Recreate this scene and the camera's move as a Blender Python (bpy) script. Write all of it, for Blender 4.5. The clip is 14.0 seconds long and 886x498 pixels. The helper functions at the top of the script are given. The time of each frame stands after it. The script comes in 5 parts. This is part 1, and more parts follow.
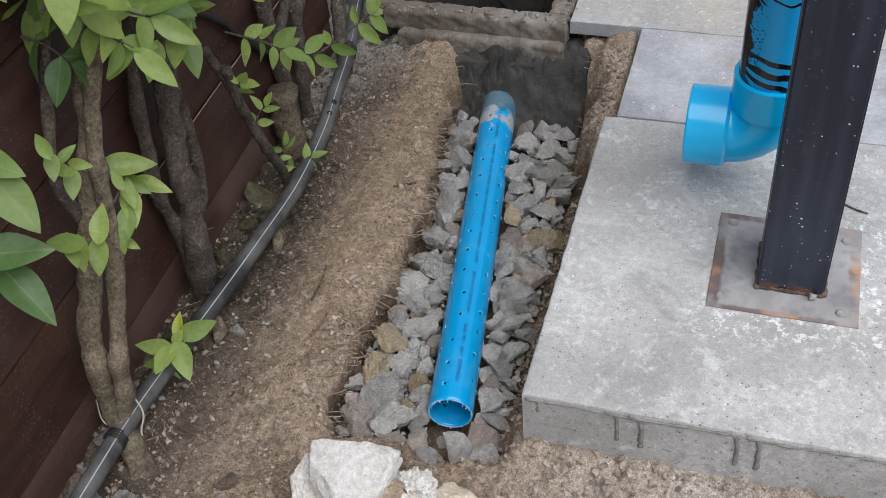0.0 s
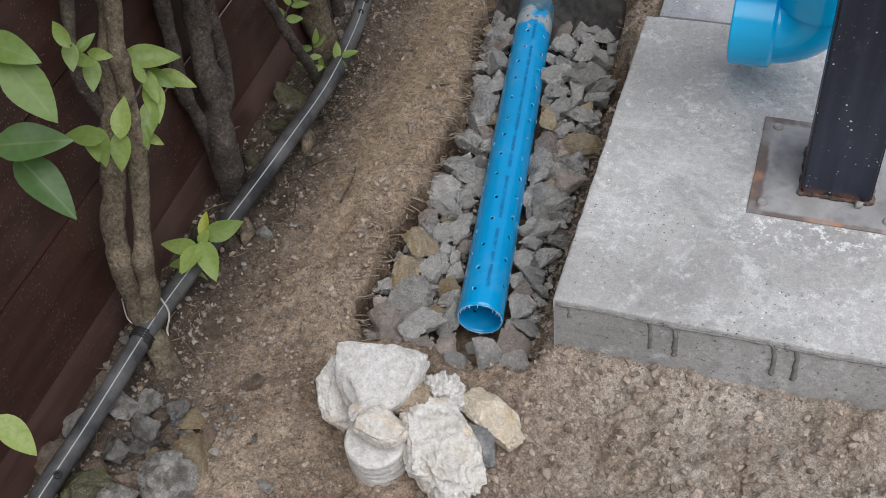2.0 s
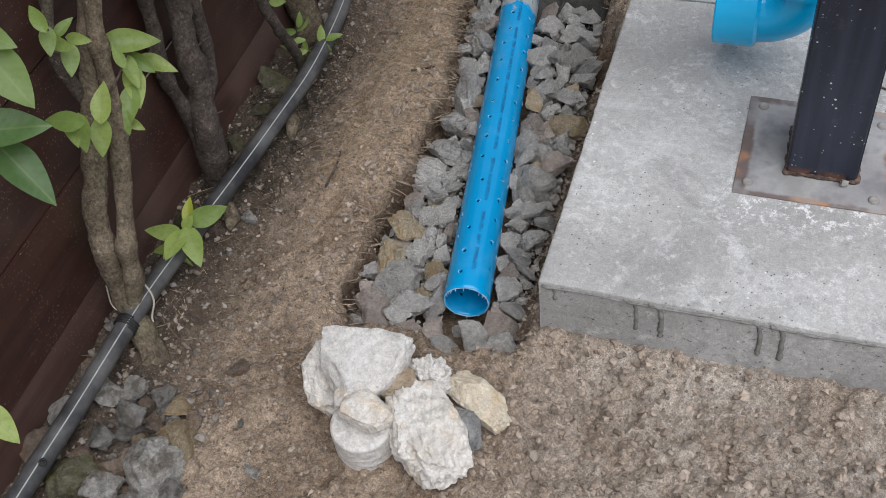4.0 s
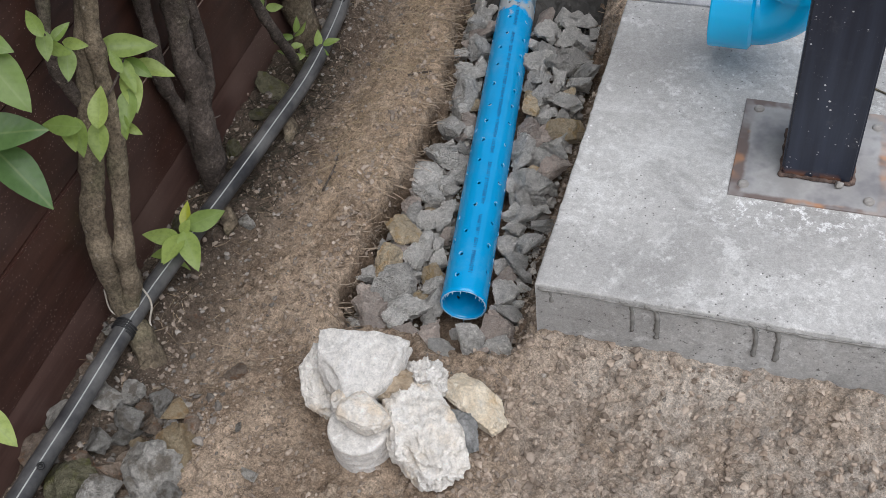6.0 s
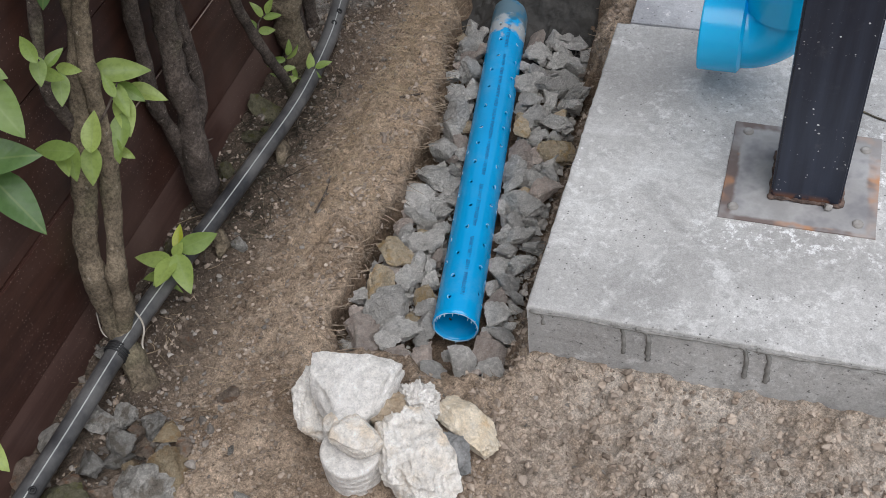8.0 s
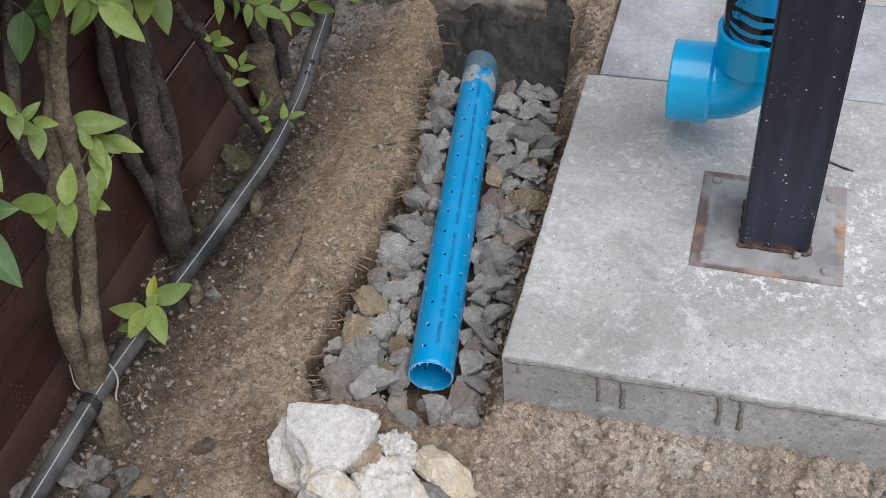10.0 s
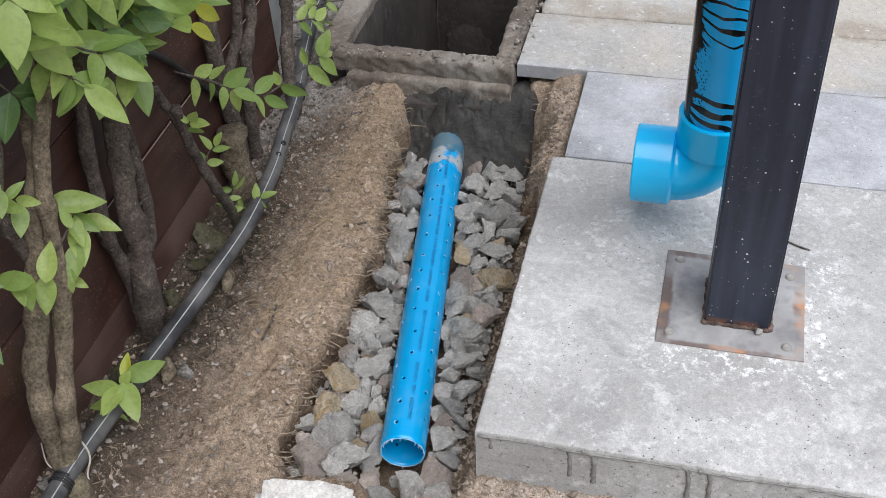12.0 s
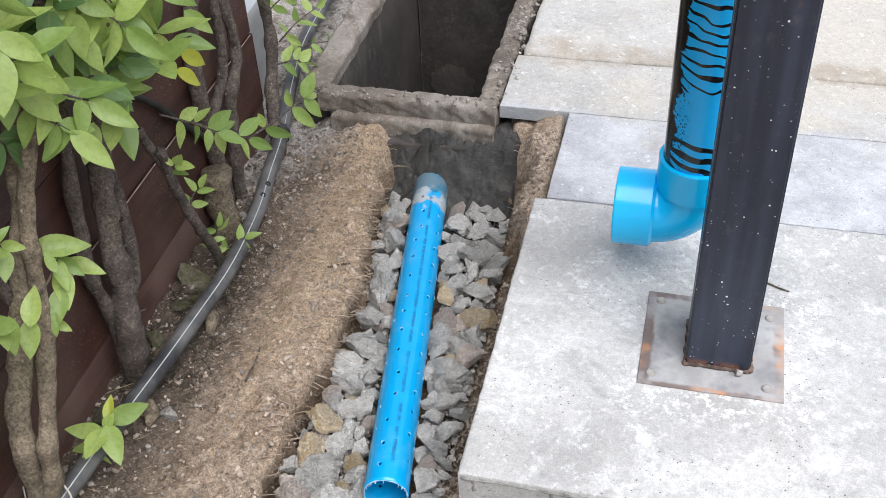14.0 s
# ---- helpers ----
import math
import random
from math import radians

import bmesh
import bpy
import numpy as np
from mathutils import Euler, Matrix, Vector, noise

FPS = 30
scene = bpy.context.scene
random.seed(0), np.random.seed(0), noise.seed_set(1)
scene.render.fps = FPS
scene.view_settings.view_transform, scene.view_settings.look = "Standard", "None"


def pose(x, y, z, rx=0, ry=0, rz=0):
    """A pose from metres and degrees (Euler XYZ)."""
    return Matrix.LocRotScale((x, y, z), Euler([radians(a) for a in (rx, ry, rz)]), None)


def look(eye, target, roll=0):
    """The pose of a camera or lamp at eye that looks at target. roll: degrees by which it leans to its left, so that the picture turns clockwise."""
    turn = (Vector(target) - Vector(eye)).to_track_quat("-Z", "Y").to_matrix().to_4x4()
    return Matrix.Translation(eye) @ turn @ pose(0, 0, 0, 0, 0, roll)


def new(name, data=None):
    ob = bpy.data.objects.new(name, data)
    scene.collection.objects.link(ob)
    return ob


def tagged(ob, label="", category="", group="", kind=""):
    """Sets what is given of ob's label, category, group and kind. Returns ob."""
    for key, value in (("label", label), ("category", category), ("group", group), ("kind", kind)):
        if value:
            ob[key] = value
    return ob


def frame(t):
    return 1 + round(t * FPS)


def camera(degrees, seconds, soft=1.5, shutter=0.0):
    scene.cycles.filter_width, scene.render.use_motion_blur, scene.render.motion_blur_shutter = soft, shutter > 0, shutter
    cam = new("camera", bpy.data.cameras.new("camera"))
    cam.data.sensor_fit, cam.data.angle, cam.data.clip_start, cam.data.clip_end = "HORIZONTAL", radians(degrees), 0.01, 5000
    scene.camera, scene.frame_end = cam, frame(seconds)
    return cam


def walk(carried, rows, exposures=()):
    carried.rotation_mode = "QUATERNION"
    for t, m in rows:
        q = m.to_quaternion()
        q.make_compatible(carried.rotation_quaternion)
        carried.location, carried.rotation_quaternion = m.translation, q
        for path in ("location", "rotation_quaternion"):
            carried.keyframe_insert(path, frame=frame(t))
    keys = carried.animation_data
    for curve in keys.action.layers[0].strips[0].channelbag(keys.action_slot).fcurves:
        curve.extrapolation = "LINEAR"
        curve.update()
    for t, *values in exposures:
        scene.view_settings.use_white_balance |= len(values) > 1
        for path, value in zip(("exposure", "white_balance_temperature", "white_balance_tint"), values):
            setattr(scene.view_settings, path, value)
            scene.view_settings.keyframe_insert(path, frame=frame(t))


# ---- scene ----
cam = camera(44.0, 14.0, soft=0.65)
ROWS = [
    (0, 0.2182, -0.7694, 1.1115, 45.693, 4.699, 16.454),
    (0.5, 0.2142, -0.7702, 1.1060, 45.264, 4.691, 16.903),
    (1, 0.2127, -0.7656, 1.0937, 43.879, 4.944, 17.607),
    (1.5, 0.2162, -0.7555, 1.0817, 42.313, 5.345, 18.074),
    (2, 0.2187, -0.7556, 1.0708, 41.541, 5.556, 18.382),
    (2.5, 0.2236, -0.7465, 1.0615, 40.689, 5.763, 17.914),
    (3, 0.2265, -0.7472, 1.0626, 40.603, 5.747, 17.796),
    (5.5, 0.2322, -0.7549, 1.0648, 40.912, 5.734, 17.590),
    (6, 0.2349, -0.7548, 1.0639, 41.034, 5.901, 17.613),
    (6.5, 0.2327, -0.7591, 1.0657, 41.288, 5.731, 17.579),
    (7, 0.2334, -0.7560, 1.0652, 41.290, 5.723, 17.499),
    (7.5, 0.2290, -0.7529, 1.0635, 41.341, 5.683, 17.577),
    (8, 0.2348, -0.7530, 1.0725, 41.872, 5.640, 17.248),
    (8.5, 0.2332, -0.7593, 1.0818, 42.949, 5.201, 16.567),
    (9, 0.2355, -0.7474, 1.0809, 43.136, 5.150, 16.484),
    (11.5, 0.2107, -0.7802, 1.1002, 47.057, 3.188, 14.295),
    (12, 0.2120, -0.7838, 1.1060, 48.042, 2.926, 14.106),
    (12.5, 0.2114, -0.7887, 1.1096, 48.413, 2.778, 14.374),
    (13, 0.2026, -0.7893, 1.1110, 48.450, 2.652, 14.718),
    (13.5, 0.2037, -0.7902, 1.1174, 49.401, 2.461, 14.521),
    (14, 0.2145, -0.7830, 1.1226, 49.701, 2.417, 13.478),
]
EXPOSURES = [(0.0, 0.70), (2.0, 0.50), (6.5, 0.62), (9.0, 0.60), (11.5, 0.80), (12.5, 1.07), (13.5, 1.24), (14.0, 1.34)]
walk(cam, [(t, pose(x, y, z, a, b, c)) for t, x, y, z, a, b, c in ROWS], EXPOSURES)

# ---- light: an overcast sky, soft sun high up ----
world = bpy.data.worlds.new("sky")
scene.world = world
world.use_nodes = True
wn = world.node_tree
sky = wn.nodes.new("ShaderNodeTexSky")
sky.sky_type, sky.sun_disc = "NISHITA", False
sky.sun_elevation, sky.sun_rotation = radians(64), radians(132)
sky.air_density, sky.dust_density, sky.ozone_density = 1.0, 2.0, 1.0
bg = wn.nodes["Background"]
bg.inputs["Strength"].default_value = 0.083
grey_sky = wn.nodes.new("ShaderNodeHueSaturation")
grey_sky.inputs["Saturation"].default_value = 0.45
wn.links.new(sky.outputs[0], grey_sky.inputs["Color"])
wn.links.new(grey_sky.outputs[0], bg.inputs["Color"])
sun = new("sun", bpy.data.lights.new("sun", "SUN"))
sun.data.energy, sun.data.angle, sun.data.color = 1.72, radians(62), (0.975, 1.0, 1.07)
sun.matrix_world = look((1.10, -1.00, 3.05), (0, 0, 0))

# ---- materials ----


def nodes_of(name):
    m = bpy.data.materials.new(name)
    m.use_nodes = True
    return m, m.node_tree, m.node_tree.nodes["Principled BSDF"]


class Net:
    """Shorthand for building a node tree."""

    def __init__(self, tree):
        self.t = tree
        self.co = self.n("ShaderNodeTexCoord").outputs["Object"]
        self.info = self.n("ShaderNodeObjectInfo")

    def n(self, kind):
        return self.t.nodes.new(kind)

    def link(self, a, b):
        self.t.links.new(a, b)

    def put(self, sock, v):
        if hasattr(v, "links"):
            self.link(v, sock)
        else:
            sock.default_value = v

    def noise(self, scale, detail=5.0, rough=0.6, co=None, distort=0.0):
        k = self.n("ShaderNodeTexNoise")
        self.link(co or self.co, k.inputs["Vector"])
        k.inputs["Scale"].default_value, k.inputs["Detail"].default_value = scale, detail
        k.inputs["Roughness"].default_value, k.inputs["Distortion"].default_value = rough, distort
        return k.outputs["Fac"]

    def voronoi(self, scale, co=None, feature="F1"):
        k = self.n("ShaderNodeTexVoronoi")
        k.feature = feature
        self.link(co or self.co, k.inputs["Vector"])
        k.inputs["Scale"].default_value = scale
        return k.outputs["Distance"]

    def ramp(self, fac, lo, hi, a=0.0, b=1.0):
        k = self.n("ShaderNodeMapRange")
        k.interpolation_type = "SMOOTHSTEP"
        self.put(k.inputs["Value"], fac)
        for i, v in zip((1, 2, 3, 4), (lo, hi, a, b)):
            k.inputs[i].default_value = v
        return k.outputs[0]

    def mix(self, fac, a, b, blend="MIX"):
        k = self.n("ShaderNodeMix")
        k.data_type, k.blend_type = "RGBA", blend
        self.put(k.inputs[0], fac)
        for s, v in ((k.inputs[6], a), (k.inputs[7], b)):
            self.put(s, (*v, 1.0) if isinstance(v, tuple) else v)
        return k.outputs[2]

    def math(self, op, a, b=0.0):
        k = self.n("ShaderNodeMath")
        k.operation = op
        self.put(k.inputs[0], a)
        self.put(k.inputs[1], b)
        return k.outputs[0]

    def xyz(self, co=None):
        k = self.n("ShaderNodeSeparateXYZ")
        self.link(co or self.co, k.inputs[0])
        return k.outputs

    def shift(self, amount=9.0):
        """Object coordinates moved by the object's own random number."""
        k = self.n("ShaderNodeVectorMath")
        k.operation = "ADD"
        self.link(self.co, k.inputs[0])
        self.link(self.math("MULTIPLY", self.info.outputs["Random"], amount), k.inputs[1])
        return k.outputs[0]

    def value(self, col, v):
        k = self.n("ShaderNodeHueSaturation")
        self.put(k.inputs["Color"], col)
        self.put(k.inputs["Value"], v)
        return k.outputs[0]

    def grit(self, col, scale, lo, hi, co=None):
        """Fine light and dark grains."""
        return self.value(col, self.ramp(self.noise(scale, 4, 0.85, co), 0.32, 0.68, lo, hi))

    def bump(self, height, strength, dist, normal=None):
        k = self.n("ShaderNodeBump")
        k.inputs["Strength"].default_value, k.inputs["Distance"].default_value = strength, dist
        self.link(height, k.inputs["Height"])
        if normal:
            self.link(normal, k.inputs["Normal"])
        return k.outputs[0]


def finish(b, net, col, rough, normal=None, metal=0.0, spec=0.5):
    net.put(b.inputs["Base Color"], col if hasattr(col, "links") else (*col, 1.0))
    net.put(b.inputs["Roughness"], rough)
    b.inputs["Metallic"].default_value = metal
    b.inputs["Specular IOR Level"].default_value = spec
    if normal:
        net.link(normal, b.inputs["Normal"])


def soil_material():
    m, t, b = nodes_of("dry_soil")
    k = Net(t)
    x, y, z = k.xyz()
    base = k.mix(k.ramp(k.noise(9, 6), 0.35, 0.65), (0.255, 0.185, 0.13), (0.49, 0.376, 0.277))
    base = k.mix(k.ramp(k.noise(4.2, 6, 0.7), 0.5, 0.72, 0, 0.45), base, (0.18, 0.13, 0.094))
    tan = k.math("MULTIPLY", k.ramp(k.math("ABSOLUTE", k.math("ADD", x, 0.30)), 0.03, 0.09, 1, 0), k.math("MULTIPLY", k.ramp(y, -0.1, 0.25), k.ramp(y, 1.1, 0.85)))
    base = k.mix(k.math("MULTIPLY", tan, k.ramp(k.noise(25, 5), 0.3, 0.6, 0.2, 0.8)), base, (0.41, 0.298, 0.202))
    base = k.mix(k.ramp(k.noise(60, 4), 0.5, 0.75), base, (0.47, 0.375, 0.285))
    base = k.mix(k.ramp(k.noise(230, 3), 0.66, 0.76, 0, 0.7), base, (0.50, 0.44, 0.36))
    base = k.mix(k.ramp(k.noise(150, 3, 0.7), 0.30, 0.47, 0.8, 0.0), base, (0.10, 0.072, 0.052))
    # Dark gravelly soil by the fence, darkened further for the shade there.
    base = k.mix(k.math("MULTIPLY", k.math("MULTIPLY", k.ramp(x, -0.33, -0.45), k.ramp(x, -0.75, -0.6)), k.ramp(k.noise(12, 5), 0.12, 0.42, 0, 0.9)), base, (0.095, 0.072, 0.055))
    rubble = k.math("MULTIPLY", k.ramp(k.math("SUBTRACT", y, k.math("MULTIPLY", x, 1.6)), 1.28, 1.46), k.ramp(k.noise(45, 5), 0.3, 0.6))
    base = k.mix(k.math("MULTIPLY", k.math("MULTIPLY", rubble, k.ramp(y, 1.9, 1.4)), k.ramp(x, -1.3, -0.8, 0, 0.7)), base, (0.47, 0.445, 0.41))
    grey = k.math("MULTIPLY", k.ramp(x, -0.06, 0.12), k.ramp(k.noise(7, 8, 0.75), 0.32, 0.62))
    base = k.mix(k.math("MULTIPLY", k.math("MULTIPLY", grey, k.ramp(y, -1.1, -0.6)), k.ramp(x, 1.2, 0.7, 0, 0.7)), base, (0.62, 0.555, 0.485))
    # Trench sides: reddish subsoil, darkened with depth to carry the trench's shade too.
    subsoil_shade = k.math("MULTIPLY", k.ramp(k.math("ADD", z, k.math("MULTIPLY", k.noise(40, 5, 0.7), 0.02)), 0.006, -0.012), k.math("MULTIPLY", k.ramp(y, -0.06, 0.0), k.ramp(x, 0.04, 0.0)))
    base = k.mix(k.math("MULTIPLY", subsoil_shade, 0.7), base, k.mix(k.noise(30, 5), (0.11, 0.074, 0.05), (0.23, 0.16, 0.108)))
    coal = k.math("MULTIPLY", k.ramp(k.noise(5, 5, 0.7), 0.56, 0.66), k.math("MULTIPLY", k.ramp(x, 0.02, 0.12), k.ramp(k.noise(60, 5, 0.75), 0.42, 0.56)))
    base = k.mix(k.math("MULTIPLY", coal, k.ramp(y, -0.02, -0.08, 0, 0.75)), base, (0.16, 0.15, 0.145))
    n = k.bump(k.noise(80, 8, 0.8), 1.0, 0.006)
    n = k.bump(k.noise(330, 4, 0.75), 1.0, 0.002, n)
    base = k.grit(k.grit(base, 430, 0.62, 1.44), 130, 0.66, 1.36)
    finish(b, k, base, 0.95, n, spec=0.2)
    return m


def concrete_material(name, light, dark, patch, patch_lo=0.52, spots=True, tint=None, crust=False, bands=False):
    m, t, b = nodes_of(name)
    k = Net(t)
    base = k.mix(k.ramp(k.noise(5, 6, 0.62), 0.3, 0.7), dark, light)
    base = k.mix(k.ramp(k.noise(8, 9, 0.78, distort=0.6), patch_lo, patch_lo + 0.16, 0, 0.4), base, patch)
    fleck = k.math("MULTIPLY", k.ramp(k.noise(70, 8, 0.8), 0.52, 0.58), k.ramp(k.noise(6, 5, 0.7), 0.50, 0.60))
    base = k.mix(k.math("MULTIPLY", fleck, 0.55), base, patch)
    base = k.mix(k.ramp(k.noise(33, 9, 0.8), 0.42, 0.34, 0, 0.4), base, tuple(0.75 * v for v in dark))
    base = k.mix(k.ramp(k.noise(26, 8, 0.75), patch_lo + 0.03, patch_lo + 0.12, 0, 0.5), base, patch)
    base = k.mix(k.ramp(k.noise(90, 5, 0.7), 0.55, 0.75, 0, 0.6), base, patch)
    base = k.mix(k.ramp(k.noise(38, 6, 0.7), 0.56, 0.74, 0, 0.45), base, tuple(0.55 * c for c in dark))
    base = k.mix(k.ramp(k.noise(3.4, 9, 0.72, distort=1.1), 0.50, 0.64, 0, 0.5), base, tuple(0.92 * v for v in patch))
    base = k.mix(k.ramp(k.noise(4.6, 8, 0.70, distort=0.9), 0.57, 0.70, 0, 0.45), base, tuple(0.74 * v for v in dark))
    if tint:
        base = k.mix(k.ramp(k.noise(3.1, 4), 0.45, 0.62, 0, 0.7), base, tint)
    if crust:
        x, y, z = k.xyz()
        d = k.math("MAXIMUM", k.math("ABSOLUTE", k.math("SUBTRACT", x, 0.290)), k.math("ABSOLUTE", k.math("SUBTRACT", y, 0.262)))
        ring = k.math("MULTIPLY", k.ramp(d, 0.155, 0.10), k.ramp(k.math("SUBTRACT", x, y), -0.07, 0.03))
        base = k.mix(k.math("MULTIPLY", ring, k.ramp(k.noise(55, 8, 0.8), 0.52, 0.60)), base, (0.74, 0.735, 0.72))
    if bands:
        x, y, z = k.xyz()
        wy = k.math("ADD", y, k.math("MULTIPLY", k.math("SUBTRACT", k.noise(7, 5, 0.65), 0.5), 0.14))
        base = k.mix(k.ramp(wy, 0.765, 0.80), k.mix(k.ramp(k.noise(14, 6), 0.35, 0.65), (0.34, 0.34, 0.35), (0.46, 0.46, 0.472)), base)
        soot = k.math("MULTIPLY", k.ramp(k.math("ABSOLUTE", k.math("SUBTRACT", wy, 0.975)), 0.015, 0.045, 1, 0), k.ramp(k.noise(24, 6, 0.7), 0.3, 0.6, 0.15, 0.8))
        base = k.mix(soot, base, (0.31, 0.265, 0.21))
        base = k.mix(k.ramp(k.noise(10, 8, 0.75), 0.54, 0.70, 0, 0.55), base, (0.33, 0.295, 0.25))
        base = k.mix(k.ramp(k.noise(55, 6, 0.75), 0.60, 0.66, 0, 0.6), base, (0.72, 0.71, 0.69))
    if spots:
        spot = k.math("MULTIPLY", k.ramp(k.math("ADD", k.voronoi(105), k.math("MULTIPLY", k.noise(260, 3), 0.10)), 0.135, 0.185, 1, 0), k.ramp(k.noise(9, 3), 0.49, 0.56))
        base = k.mix(k.math("MULTIPLY", spot, 0.8), base, (0.07, 0.065, 0.06))
        hole = k.math("MULTIPLY", k.ramp(k.noise(120, 3, 0.6), 0.37, 0.31), k.ramp(k.xyz()[1], 0.006, 0.003))
        base = k.mix(k.math("MULTIPLY", hole, 0.75), base, (0.12, 0.115, 0.105))
        white = k.math("MULTIPLY", k.ramp(k.voronoi(70), 0.07, 0.13, 1, 0), k.ramp(k.noise(15, 2), 0.58, 0.62))
        base = k.mix(white, base, (0.75, 0.74, 0.72))
    base = k.grit(k.grit(base, 480, 0.91, 1.09), 120, 0.9, 1.1)
    n = k.bump(k.noise(45, 9, 0.75), 0.6, 0.004)
    n = k.bump(k.noise(420, 4, 0.7), 0.35, 0.0008, n)
    finish(b, k, base, k.ramp(k.noise(11), 0.3, 0.7, 0.72, 0.95), n, spec=0.3)
    return m


def stone_material(name, a, c, vein, stain=None, grain=5.0, vary=(0.72, 1.2)):
    m, t, b = nodes_of(name)
    k = Net(t)
    co = k.shift()
    base = k.mix(k.ramp(k.noise(0.6 * grain, 6, 0.65, co), 0.32, 0.68), a, c)
    base = k.mix(k.ramp(k.noise(1.6 * grain, 5, 0.7, co), 0.55, 0.72, 0, 0.8), base, vein)
    base = k.mix(k.ramp(k.noise(3.4 * grain, 4, 0.7, co), 0.3, 0.42, 0.4, 0), base, tuple(0.4 * v for v in a))
    if stain:
        base = k.mix(k.ramp(k.noise(0.4 * grain, 4, 0.6, co), 0.5, 0.66, 0, 0.85), base, stain)
    base = k.value(base, k.ramp(k.info.outputs["Random"], 0, 1, *vary))
    base = k.grit(k.grit(base, 7.0 * grain, 0.88, 1.12, co), 1.8 * grain, 0.84, 1.16, co)
    n = k.bump(k.noise(1.0 * grain, 9, 0.78, co), 1.0, 0.42 / grain)
    n = k.bump(k.noise(6.0 * grain, 4, 0.7, co), 0.6, 0.08 / grain, n)
    finish(b, k, base, 0.9, n, spec=0.25)
    return m


def plastic_material(name, col, rough, dust, grime=None):
    m, t, b = nodes_of(name)
    k = Net(t)
    base = k.mix(k.ramp(k.noise(22, 6, 0.7), 0.5, 0.75, 0, dust), col, (0.35, 0.48, 0.55))
    base = k.mix(k.ramp(k.noise(7, 3), 0.35, 0.7, 0, 0.35), base, tuple(0.75 * c for c in col))
    r = k.ramp(k.noise(40, 5), 0.3, 0.7, rough, rough + 0.12)
    if grime:
        x, y, z = k.xyz()
        edge = k.math("ADD", y, k.math("MULTIPLY", k.noise(38, 5, 0.6), 0.10))
        mask = k.ramp(edge, grime, grime + 0.012)
        base = k.mix(k.math("MULTIPLY", mask, k.ramp(k.noise(30, 4), 0.36, 0.5)), base, (0.36, 0.39, 0.40))
        far = k.ramp(edge, grime + 0.040, grime + 0.055)
        base = k.mix(k.math("MULTIPLY", far, 0.75), base, (0.02, 0.10, 0.15))
        r = k.math("ADD", r, k.math("MULTIPLY", mask, 0.3))
    n = k.bump(k.noise(300, 3), 0.06, 0.0006)
    finish(b, k, base, r, n, spec=0.5)
    return m


def smeared_pipe_material():
    """Blue pipe with black sealant brushed on it: dribbled rings and one dark flank."""
    m, t, b = nodes_of("blue_pvc_with_black_sealant")
    k = Net(t)
    x, y, z = k.xyz()
    wob = k.math("MULTIPLY", k.math("SUBTRACT", k.noise(13, 2, 0.5), 0.5), 0.055)
    zz = k.math("ADD", z, k.math("ADD", wob, k.math("MULTIPLY", x, 0.22)))
    flank = k.ramp(k.math("ADD", x, k.math("MULTIPLY", k.math("SUBTRACT", k.noise(22, 5, 0.65), 0.5), 0.035)), -0.034, -0.031, 1, 0)
    wave = k.math("SINE", k.math("MULTIPLY", zz, 430.0))
    rings = k.ramp(k.math("ADD", wave, k.math("MULTIPLY", k.math("SUBTRACT", k.noise(30, 3), 0.5), 1.1)), 0.62, 0.72)
    zone = k.math("MULTIPLY", k.ramp(k.noise(9, 2), 0.34, 0.38), k.ramp(z, 0.395, 0.40))
    low = k.math("MULTIPLY", k.ramp(z, 0.325, 0.33, 1, 0), k.ramp(k.math("SINE", k.math("MULTIPLY", zz, 420.0)), -0.2, 0.1))
    dots = k.math("MULTIPLY", k.ramp(k.voronoi(260), 0.30, 0.42, 1, 0), k.ramp(x, -0.012, -0.03))
    dots = k.math("MULTIPLY", dots, k.math("MULTIPLY", k.ramp(z, 0.40, 0.41, 1, 0), k.ramp(k.noise(60, 2), 0.42, 0.5)))
    mask = k.math("MAXIMUM", k.math("MAXIMUM", flank, k.math("MULTIPLY", rings, zone)), k.math("MAXIMUM", low, dots))
    blue = k.mix(k.ramp(k.noise(12), 0.4, 0.7, 0, 0.3), (0.008, 0.44, 0.90), (0.012, 0.38, 0.80))
    base = k.mix(mask, blue, (0.008, 0.008, 0.009))
    n = k.bump(mask, 0.5, 0.001)
    finish(b, k, base, k.ramp(mask, 0, 1, 0.32, 0.2), n)
    return m


